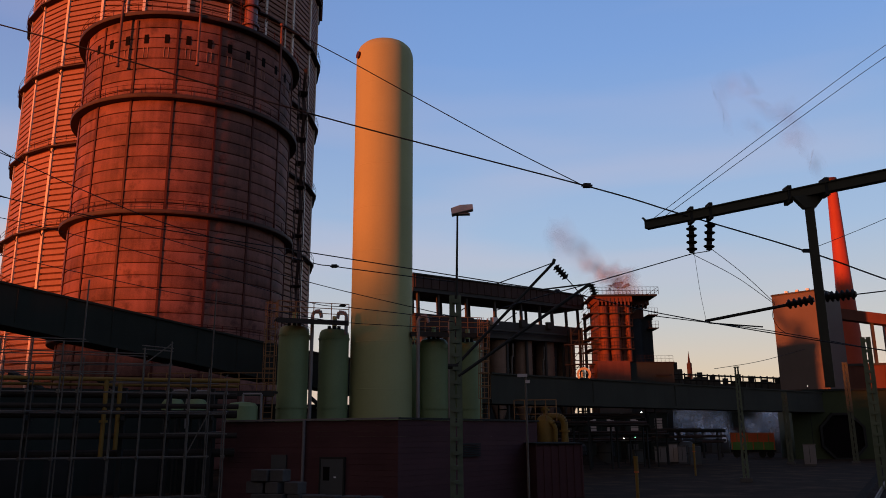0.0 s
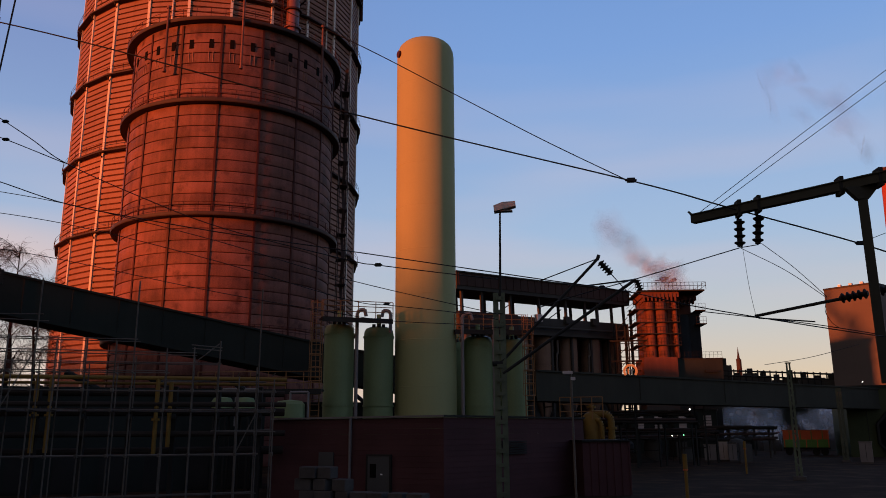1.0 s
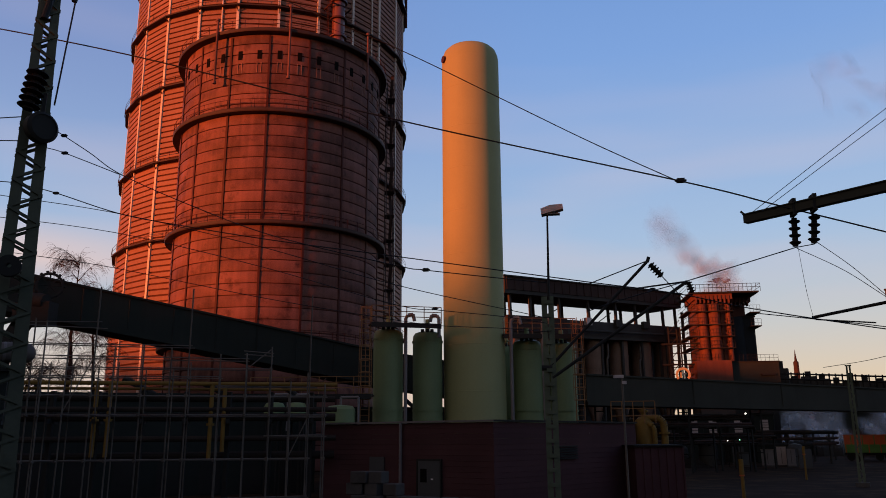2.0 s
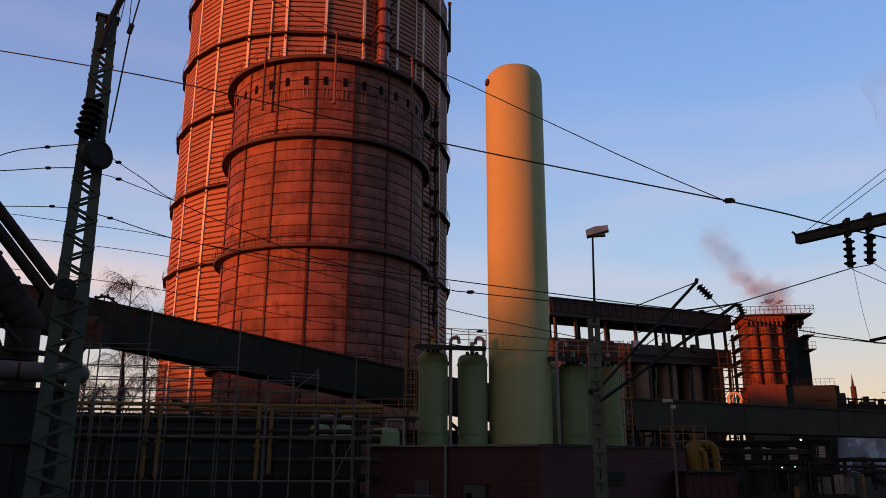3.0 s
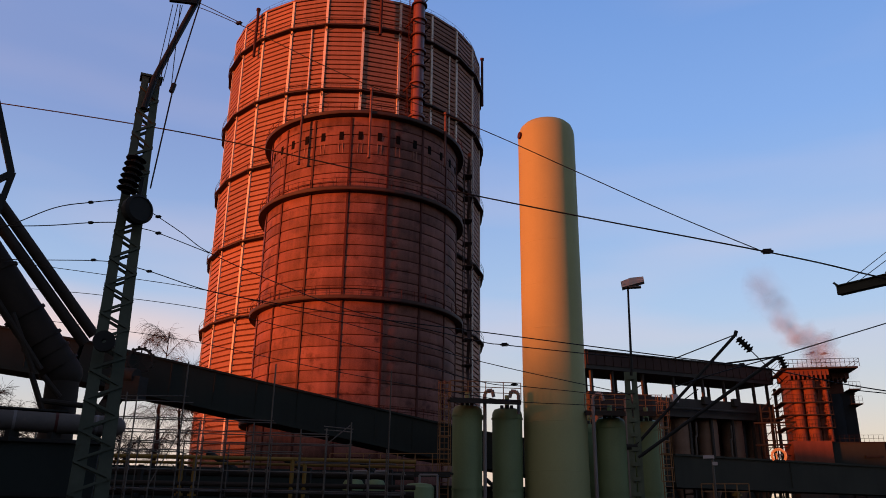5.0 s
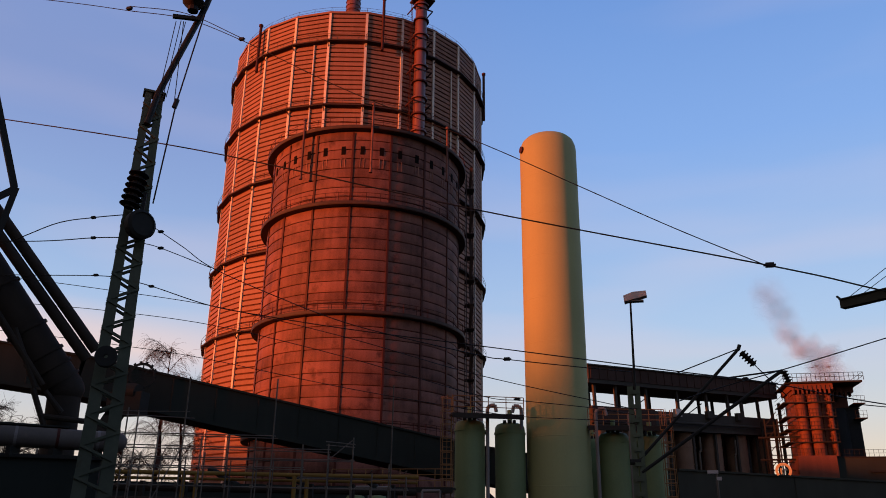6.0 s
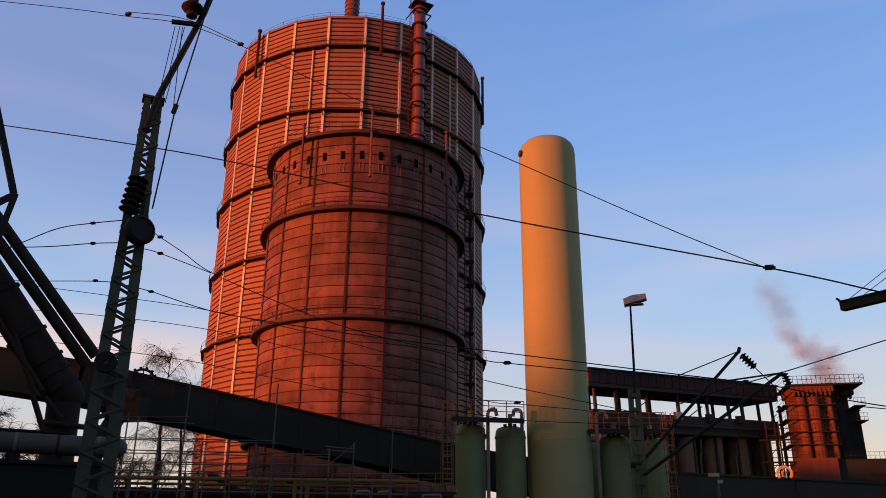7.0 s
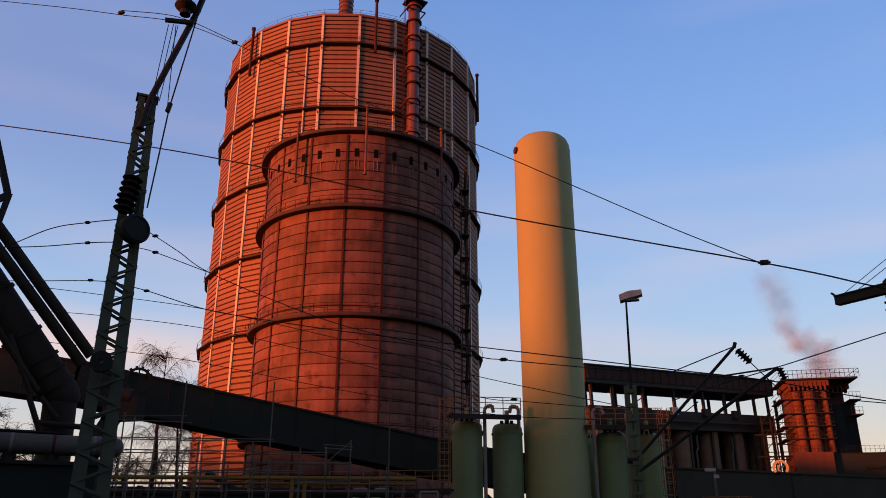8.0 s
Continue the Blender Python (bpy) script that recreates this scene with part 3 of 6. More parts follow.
# ---- conveyor galleries ----
def gallery(name, pts, h, w, mat, label, rib):
    """A closed conveyor gallery along pts (its top middle line), with sheet seams."""
    g = thing(name, label, "conveyor")
    for a, b in zip(pts, pts[1:]):
        a, b = Vector(a), Vector(b)
        dz = Vector((0, 0, h / 2))
        part("casing", Mesh().bar(a - dz, b - dz, w, h), mat, g)
        part("roof_cap", Mesh().bar(a + Vector((0, 0, 0.03)), b + Vector((0, 0, 0.03)), w + 0.3, 0.14), mat, g)
        part("bottom_girder", Mesh().bar(a - dz * 2, b - dz * 2, w + 0.16, 0.28), mat, g)
        seam = Mesh().box(-0.03, 0.03, -0.045, 0.0, 0.1 - h, -0.1).data("sheet_seam")
        n = int((b - a).length / rib)
        side = (b - a).cross(Vector((0, 0, 1))).normalized()
        for i in range(1, n):
            p = a.lerp(b, i / n) + side * (w / 2 + 0.03)
            q = a.lerp(b, i / n) - side * (w / 2 + 0.03)
            for e in (p, q):
                part("sheet_seam", seam, mat, g, m=Matrix.Translation(e))
    return g


g_far, g_kink, g_low = pol(-58, 66, 16.9), pol(-39.6, 57.0, 14.3), pol(-13.4, 60, 10.0)
gallery("sloping_conveyor_gallery", [g_far, g_kink, g_low, pol(-4, 62, 8.6)], 2.55, 3.0, GALLERY, "black sheet-clad conveyor gallery sloping down past the gas holders", 3.0)
gallery("level_conveyor_gallery", [pol(-4.0, 59, 8.05), pol(2.9, 61.7, 8.0), pol(24.7, 100.7, 8.0), pol(30, 122, 8.0)], 2.25, 2.6, GALLERY_GREEN, "dark green conveyor gallery running level on trestles", 12.0)


# ---- bunker with the long roof ----
def frame_of(p, q):
    """The pose at p whose x runs level towards q; y points away to the left of it."""
    d = Vector((q.x - p.x, q.y - p.y, 0))
    return Matrix.Translation((p.x, p.y, 0)) @ pose(0, 0, 0, 0, 0, math.degrees(math.atan2(d.y, d.x))), d.length


def bunker():
    m, w = frame_of(pol(-2.3, 83.4), pol(10.75, 106.0))
    g = thing("coal_bunker", "sooty red bunker house with long roof above round silos", "building", m)
    top, dep = 21.2, 5.4
    rise = pose(0.74, 0, 0, 0, -2.05, 0)  # tilts the floor and roof to fit the camera's view of their ends
    part("roof", Mesh().box(-0.3, w + 0.2, -0.4, dep, top - 1.5, top), BUNKER_RED, g, m=rise)
    part("roof_edge", Mesh().box(-0.5, w + 0.4, -0.6, dep + 0.2, top, top + 0.14), BUNKER_DARK, g, m=rise)
    part("soffit", Mesh().box(-0.3, w + 0.2, -0.3, dep, top - 1.95, top - 1.504), BUNKER_DARK, g, m=rise)
    for i in range(26):
        x = i * w / 25
        part("roof_rib", Mesh().box(x - 0.04, x + 0.04, -0.47, -0.4, top - 1.5, top), BUNKER_RED, g, m=rise)
    for i, f in enumerate((0.03, 0.13, 0.28, 0.44, 0.60, 0.72, 0.80, 0.90, 0.985)):
        x = w * f
        for y in (0.2, dep - 0.6):
            part("post", Mesh().box(x - 0.15, x + 0.15, y, y + 0.3, 16.4, top - 1.9), BUNKER_DARK, g, m=rise)
        if i in (2, 4):
            part("cross_brace", Mesh().bar((x, dep - 0.7, 16.6), (x + w * 0.13, dep - 0.7, top - 2.4), 0.1, 0.1), BUNKER_DARK, g, m=rise)
    part("upper_beam", Mesh().box(0, w, 0.0, dep - 1, 14.7, 16.65), BUNKER_DARK, g, m=rise)
    part("upper_wall", Mesh().box(0, w * 0.30, -0.25, -0.004, 14.9, 16.75), BUNKER_RED, g, m=rise)
    for i in range(3):
        part("wall_cabinet", Mesh().box(w * (0.40 + 0.17 * i), w * (0.43 + 0.17 * i), -0.5, -0.004, 16.1, 17.0), BUNKER_DARK if i else LAMP_WHITE, g, m=rise)
    part("floor_slab", Mesh().box(0, w, -0.5, dep - 1, 14.4, 14.696), BUNKER_DARK, g, m=rise)
    part("pipe_line", Mesh().tube((w * 0.35, -0.65, 15.35), (w * 0.95, -0.65, 15.35), 0.16, n=10), BUNKER_DARK, g, m=rise, smooth=True)
    part("inner_wall", Mesh().box(0, w, 4.1, 4.35, 4.5, 14.6), BUNKER_DARK, g, m=rise)
    for i in range(7):
        x = 2.0 + i * (w - 4.0) / 6
        silo = part("silo", Mesh().lathe([(0.25, 4.2), (1.3, 7.2), (1.3, 14.5 + 0.035 * x)], 24, x, 1.5), SILO_RUST, g, smooth=True)
        for z in (9.0, 11.2, 13.2):
            part("hoop", Mesh().lathe([(1.3, z), (1.35, z), (1.35, z + 0.12), (1.3, z + 0.12)], 24, x, 1.5), SILO_RUST, silo)
    for i in range(5):
        x = 4.2 + i * (w - 7.0) / 4
        part("drain_pipe", Mesh().path([(x, -0.1, 8.0), (x, -0.1, 12.6), (x + 0.25, -0.1, 12.9), (x + 0.25, -0.1, 14.5)], 0.13, 8), GREY_METAL, g, smooth=True)
    for i in range(9):
        x = 0.6 + i * (w - 1.0) / 8
        part("column", Mesh().box(x - 0.15, x + 0.15, 0.0, 0.3, 0, 14.4 + 0.035 * x), BUNKER_DARK, g)
    part("end_post", Mesh().box(w + 0.1, w + 0.4, -0.5, -0.2, 0, top - 1.4), BUNKER_DARK, g)
    return g


bunker()


# ---- quenching tower ----
def quench_tower():
    m, w = frame_of(pol(11.75, 102.0), pol(15.62, 103.8))
    g = thing("quenching_tower", "rust-red quenching tower with walkways, lit by the low sun", "tower", m)
    top, base = 21.3, 12.4
    split = w * 0.60
    part("shaft", Mesh().box(split, w, 2.0, 3.5, 6.0, top - 1.0), HALL_RED, g)
    part("front_shaft", Mesh().box(0, split, -2.2, 3.5, base, top - 1.0), HALL_RED, g)
    # lit bands of the front, imitated by added risers and flat strips in lighter red
    for f, r in ((0.10, 0.55), (0.30, 0.72), (0.55, 0.26)):
        part("riser", Mesh().tube((w * f, -2.5, base), (w * f, -2.5, top - 1.6), r, n=20), TOWER_RED, g, smooth=True)
    for f in (0.0, 0.20, 0.43):
        part("lit_band_strip", Mesh().box(w * f, w * f + 0.22, -2.42, -2.2, base, top - 1.0), TOWER_RED, g)
    for z in (13.9, 15.4, 16.9, 18.6):
        part("band", Mesh().box(-0.05, split + 0.05, -2.34, -2.2, z + 0.5, z + 0.72), TOWER_RED, g)
    for k in range(15):
        x = -0.1 + k * (w - 0.1) / 14
        part("corbel", Mesh().box(x, x + 0.18, -3.0 if x < split else -0.2, 0.6, top - 1.5, top - 0.5), TOWER_RED, g)
    part("cornice", Mesh().box(-0.3, split + 0.2, -2.9, 3.7, top - 1.0, top - 0.28).box(split + 0.2, w + 0.3, -0.1, 3.7, top - 1.0, top - 0.28), TOWER_RED, g)
    part("roof_slab", Mesh().box(-0.9, w + 0.6, -3.3, 4.0, top - 0.28, top - 0.08), DARK_METAL, g)
    # walkways that go round the open corner
    for z in (13.9, 15.4, 16.9, 18.6):
        part("walkway", Mesh().box(-1.5, split, -3.5, -2.9, z, z + 0.12).box(-1.5, -0.7, -2.9, 2.0, z, z + 0.12), DARK_METAL, g)
        r = Mesh()
        for h in (0.5, 1.0):
            r.bar((-1.5, -3.48, z + h), (split, -3.48, z + h), 0.032, 0.032)
            r.bar((-1.48, -3.48, z + h), (-1.48, 2.0, z + h), 0.032, 0.032)
        for i in range(9):
            x = -1.48 + i * (split + 1.4) / 8
            r.bar((x, -3.48, z), (x, -3.48, z + 1.0), 0.032, 0.032)
        part("railing", r, DARK_METAL, g)
    for z in (17.0, 18.8):
        part("walkway", Mesh().box(w, w + 1.3, -0.6, 3.0, z, z + 0.12), DARK_METAL, g)
        r = Mesh()
        for h in (0.5, 1.0):
            r.bar((w, -0.58, z + h), (w + 1.3, -0.58, z + h), 0.032, 0.032)
        for i in range(4):
            r.bar((w + i * 0.43, -0.58, z), (w + i * 0.43, -0.58, z + 1.0), 0.032, 0.032)
        part("railing", r, DARK_METAL, g)
    r = Mesh()
    for h in (0.45, 0.9):
        r.path([(-1.1, -3.3, top + h), (w + 0.8, -3.3, top + h), (w + 0.8, 4.0, top + h), (-1.1, 4.0, top + h), (-1.1, -3.3, top + h)], 0.03, 4)
    for i in range(18):
        x = -1.1 + i * (w + 1.9) / 17
        r.tube((x, -3.3, top - 0.1), (x, -3.3, top + 0.9), 0.03, n=4)
    part("roof_railing", r, DARK_METAL, g)
    # dark rounded vessels set back beside the lit front
    part("vessel", Mesh().lathe([(1.15, 6.0), (1.15, 18.0), (1.0, 18.4), (0.01, 18.55)], 32, split + 1.1, 1.0), VESSEL_DARK, g, smooth=True)
    part("annex", Mesh().box(split + 1.6, w * 1.10, 0.6, 3.4, 6.0, 18.35), VESSEL_DARK, g)
    part("annex_roof", Mesh().box(split + 1.5, w * 1.12, 0.5, 3.5, 18.35, 18.5), DARK_METAL, g)
    # base with its grey side house
    part("base", Mesh().box(-0.7, w * 0.5, -3.6, 2, 7.0, base), TOWER_RED, g)
    part("plinth", Mesh().box(-0.6, w * 0.5 - 0.1, -3.5, 2, 0, 7.0), BUNKER_DARK, g)
    part("foot", Mesh().box(split, w * 1.05, 0.72, 3.4, 0, 6.0), DARK_METAL, g)
    house = part("base_house", Mesh().box(w * 0.5 + 0.004, w * 1.32, -2.7, 0.5, 9.6, 12.2), BASE_GREY, g, "dark grey side house")
    part("house_foot", Mesh().box(w * 0.5 + 0.1, w * 1.25, -2.5, 0.5, 0, 9.6), DARK_METAL, g)
    part("house_roof", Mesh().box(w * 0.5, w * 1.34, -2.8, 0.55, 12.2, 12.32), DARK_METAL, house)
    part("house_beam", Mesh().box(w * 1.0, w * 1.24, -2.95, -2.7, 10.5, 10.75), DARK_METAL, house)
    for x0, x1, y, z in ((-0.7, w * 0.5, -3.58, base), (w * 0.5 + 0.1, w * 1.32, -2.68, 12.32)):
        r = Mesh()
        for h in (0.4, 0.8):
            r.bar((x0, y, z + h), (x1, y, z + h), 0.03, 0.03)
        for i in range(12):
            x = x0 + (x1 - x0) * i / 11
            r.bar((x, y, z), (x, y, z + 0.8), 0.03, 0.03)
        part("base_railing", r, DARK_METAL, g)
    # pipe frame beside the tower
    f = Mesh()
    for x in (-3.6, -2.1):
        for y in (-1.5, 1.0):
            f.bar((x, y, 0), (x, y, 17.0), 0.16, 0.16)
    for k in range(12):
        z = 6.5 + k * 0.88
        f.bar((-3.6, -1.5, z), (-0.2, -1.5, z), 0.10, 0.10)
        if k % 2:
            f.bar((-3.6, -1.5, z), (-2.1, -1.5, z + 1.7), 0.08, 0.08)
        if k % 3 == 0:
            f.tube((-4.6, -1.8, z + 0.3), (0.1, -2.4, z + 0.3), 0.12, n=6)
    part("pipe_frame", f, DARK_METAL, g)
    return g


quench_tower()


# ---- red works building with the tall chimney ----
def red_works():
    m, w = frame_of(pol(24.25, 147.7), pol(27.3, 145))
    g = thing("works_building", "grey-brown works block on legs, one wall patch sunlit", "building", m)
    part("block", Mesh().box(0, w, 0, 9, 9.4, 27.6), BLOCK_GREY, g)
    part("block_edge", Mesh().box(-0.1, w + 0.1, -0.12, 9.1, 27.6, 27.9), BUNKER_DARK, g)
    for i in range(4):
        part("roof_lamp", Mesh().box(2.4 + i * 1.9, 2.9 + i * 1.9, 0.2, 0.8, 27.9, 28.3), WHITE_PAINT, g)
    for i in range(5):
        part("leg", Mesh().box(0.3 + i * (w - 0.9) / 4, 0.9 + i * (w - 0.9) / 4, 0.3, 0.9, 0, 9.4), BUNKER_DARK, g)
    part("mid_platform", Mesh().box(-1.5, w * 0.9, -4, 0.2, 8.0, 8.8), TOWER_RED, g)
    return g


red_works()


def red_hall():
    m, w = frame_of(pol(28.4, 158), pol(42, 175))
    g = thing("red_hall", "rust-red works hall with a sloping duct above it", "building", m)
    part("wall", Mesh().box(0, w, 0, 12, 0, 15.2), HALL_RED, g)
    part("roof_edge", Mesh().box(-0.2, w + 0.2, -0.3, 12.2, 15.2, 15.6), BUNKER_DARK, g)
    for k in range(14):
        part("wall_post", Mesh().box(k * w / 13 - 0.25, k * w / 13 + 0.25, -0.3, 0, 0, 15.2), HALL_RED, g)
    for k in range(8):
        part("window", Mesh().box(1.5 + k * 4.2, 3.6 + k * 4.2, -0.06, 0, 8.6, 10.6), GLASS_DARK, g)
    part("sloping_duct", Mesh().bar((-3.5, 4, 26.2), (w, 4, 17.8), 2.4, 2.0), HALL_RED, g)
    for k in range(4):
        part("duct_leg", Mesh().box(6 + k * 8, 6.5 + k * 8, 3.5, 4.2, 15.2, 24.6 - k * 1.75), BUNKER_DARK, g)
    part("head_house", Mesh().box(9.5, 17.5, 3, 9, 15.2, 23.8), HALL_RED, g)
    return g


red_hall()


def red_chimney():
    c = pol(28.85, 200)
    g = thing("chimney", "tall slim red chimney lit by the low sun", "chimney", Matrix.Translation(c))
    part("shaft", Mesh().lathe([(3.3, 0), (2.35, 25), (1.65, 45), (1.1, 64.3), (0.9, 64.4)], 32), CHIM_RED, g, smooth=True)
    part("rim", Mesh().lathe([(1.1, 63.2), (1.32, 63.3), (1.32, 64.5), (1.0, 64.5)], 32), RED_DARK, g, smooth=True)
    return g


red_chimney()


def green_hall():
    m, w = frame_of(pol(24.75, 104), pol(36, 112))
    g = thing("green_hall", "low dark green sheet-metal hall with an octagonal tunnel mouth", "building", m)
    part("front", Mesh().box(0, w, 0, 8, 0, 8.2), HALL_GREEN, g)
    part("roof_edge", Mesh().box(-0.2, w + 0.2, -0.2, 8.2, 8.2, 8.45), GALLERY, g)
    o = Mesh()
    pts = [(5.6 + 2.5 * math.cos(radians(22.5 + 45 * k)), 2.7 + 2.75 * math.sin(radians(22.5 + 45 * k))) for k in range(8)]
    o.put([(x, -0.02, z) for x, z in pts] + [(x, -0.5, z) for x, z in pts] + [(5.6 + (x - 5.6) * 1.12, -0.5, 2.7 + (z - 2.7) * 1.12) for x, z in pts] + [(5.6 + (x - 5.6) * 1.12, 0.0, 2.7 + (z - 2.7) * 1.12) for x, z in pts],
          [(8 + k, 8 + (k + 1) % 8, (k + 1) % 8, k) for k in range(8)] + [(16 + k, 16 + (k + 1) % 8, 8 + (k + 1) % 8, 8 + k) for k in range(8)] + [(24 + k, 24 + (k + 1) % 8, 16 + (k + 1) % 8, 16 + k) for k in range(8)])
    part("tunnel_frame", o, DARK_METAL, g)
    part("tunnel_mouth", Mesh().put([(x, -0.06, z) for x, z in pts], [tuple(range(8))]), GLASS_DARK, g)
    return g


green_hall()


# ---- unseen walls added behind the eye to shade the yard ----
def far_shade():
    """An unseen long wall added towards the sun for its shadow, uneven along its top."""
    m = Mesh()
    rnd = random.Random(5)
    s = Vector((sun_way.x, sun_way.y, 0)).normalized()
    t = Vector((-s.y, s.x, 0))
    base = s * 215
    x = -420.0
    while x < 420:
        w = rnd.uniform(6, 16)
        h = 24.2 + rnd.uniform(-0.4, 0.4)
        m.box(x, x + w, -6, 6, 0, h, Matrix.Translation(base) @ pose(0, 0, 0, 0, 0, math.degrees(math.atan2(t.y, t.x))))
        x += w
    # thin bars of uneven height, added to blur the shadow's upper edge
    fringe = Mesh()
    for k in range(1700):
        x = -420 + 840 * k / 1700 + rnd.uniform(-0.2, 0.2)
        fringe.box(x, x + rnd.uniform(0.25, 0.5), -0.3, 0.3, 23.2, 24.2 + rnd.uniform(0.0, 5.5), Matrix.Translation(base) @ pose(0, 0, 0, 0, 0, math.degrees(math.atan2(t.y, t.x))))
    tagged(part("shade_fringe", fringe, BARK), "unseen row of thin bars added to soften the shadow edge", "trees", kind="stuff")
    return tagged(part("wall_shade_far", m, BUNKER_DARK), "unseen long wall added towards the sun to shade the yard", "wall", kind="structure")


far_shade()


def near_shade():
    """An unseen wall added behind the eye to cut the sky's fill light."""
    m = Mesh()
    rnd = random.Random(2)
    x = -260.0
    while x < 200:
        w = rnd.uniform(18, 30)
        m.box(x, x + w, -16, -12, 0, 13.5 + rnd.uniform(-1, 1))
        x += w
    return tagged(part("wall_shade_near", m, BUNKER_DARK), "unseen dark wall added behind the eye to block sky light", "wall", kind="structure")


near_shade()


# ---- the purple-red shed ----
def shed():
    c, l, r = pol(-3.4, 33.0), pol(-16.2, 39.0), pol(7.1, 42.0)
    top = 3.88
    g = thing("shed", "low purple-red shed with pale roof edge and grey door", "building")
    for p, q, flip, nm in ((l, c, 1, 0), (c, r, 1, 1)):
        m, w = frame_of(p, q)
        board = Mesh().put([(0, 0.0, 0), (w, 0.0, 0), (w, 0.010, 0.237), (0, 0.010, 0.237), (0, 0.2, 0), (w, 0.2, 0), (w, 0.2, 0.237), (0, 0.2, 0.237)],
                           [(0, 1, 2, 3), (5, 4, 7, 6), (0, 4, 5, 1), (3, 2, 6, 7), (1, 5, 6, 2), (4, 0, 3, 7)]).data("wall_board")
        for k in range(16):
            part("wall_board", board, SHED_RED, g, m=m @ pose(0, 0, k * 0.24))
        part("roof_edge", Mesh().box(-0.05, w + 0.05, -0.10, 0.3, top - 0.02, top + 0.06), TRIM_PALE if nm == 0 else DARK_METAL, g, m=m)
        if nm == 0:
            x = w * 0.50
            part("downpipe", Mesh().tube((x, -0.12, 0.3), (x, -0.12, top), 0.07, n=10), TRIM_PALE, g, "pale grey downpipe", m=m)
            d = part("door", Mesh().box(w * 0.60, w * 0.60 + 1.25, -0.10, -0.03, 0, 2.15), DOOR_GREY, g, "grey steel door", m=m)
            part("door_frame", Mesh().box(w * 0.60 - 0.08, w * 0.60, -0.12, -0.02, 0, 2.23).box(w * 0.60 + 1.25, w * 0.60 + 1.33, -0.12, -0.02, 0, 2.23).box(w * 0.60, w * 0.60 + 1.25, -0.12, -0.02, 2.15, 2.23), DARK_METAL, d)
            part("door_window", Mesh().box(w * 0.60 + 0.15, w * 0.60 + 0.5, -0.115, -0.10, 1.2, 1.8), GLASS_DARK, d)
            part("door_plate", Mesh().box(w * 0.60 + 0.75, w * 0.60 + 0.87, -0.115, -0.10, 1.32, 1.38), WHITE_PAINT, d)
            part("hatch", Mesh().box(w * 0.31, w * 0.31 + 0.9, -0.08, -0.03, 0.6, 2.3), DOOR_GREY, g, m=m)
        else:
            for k in range(6):
                part("vent_slat", Mesh().box(4.1, 6.1, -0.11, -0.02, 2.15 + k * 0.11, 2.22 + k * 0.11), DARK_METAL, g, m=m)
    ra = Mesh().put([(*l.xy, top - 0.05), (*c.xy, top - 0.05), (*r.xy, top - 0.05), (r.x - 2, r.y + 6, top - 0.05), (l.x - 1, l.y + 8, top - 0.05)], [(0, 1, 2, 3, 4)])
    part("roof", ra, DARK_METAL, g)
    return g


shed()


def annex():
    m, w = frame_of(pol(7.0, 39.5), pol(10.3, 40.5))
    g = thing("annex", "low rust-red lean-to beside the shed", "building", m)
    part("shell", Mesh().box(0, w, 0, 4, 0, 2.68), SHED_RED, g)
    part("roof_sheet", Mesh().box(-0.1, w + 0.1, -0.15, 4.1, 2.68, 2.76), DARK_METAL, g)
    for k in range(7):
        part("wall_rib", Mesh().box(k * w / 6 - 0.04, k * w / 6 + 0.04, -0.05, 0, 0, 2.68), SHED_RED, g)
    return g


annex()


def block_pile():
    rnd = random.Random(9)
    m0, w = frame_of(pol(-14.2, 32.0), pol(-6.2, 29.5))
    bm = bmesh.new()
    bmesh.ops.create_cube(bm, size=1.0)
    bmesh.ops.bevel(bm, geom=bm.edges[:], offset=0.05, segments=1, affect="EDGES")
    me = bpy.data.meshes.new("concrete_block")
    bm.to_mesh(me)
    bm.free()
    me.materials.append(CONCRETE)
    rows = ((0, 8), (1, 7), (2, 3), (3, 2))
    for lay, n in rows:
        for i in range(n):
            ob = new("concrete_block", me)
            sx = rnd.uniform(0.62, 0.84)
            ob.matrix_basis = m0 @ pose(0.4 + i * 0.82 + (lay % 2) * 0.2 + rnd.uniform(-0.05, 0.05), rnd.uniform(-0.10, 0.10), 0.235 + lay * 0.465, 0, 0, rnd.uniform(-6, 6)) @ Matrix.Diagonal((sx, 0.6, 0.46, 1))
            tagged(ob, "weathered grey concrete block in a stacked pile", "concrete block", "pile of blocks")


block_pile()


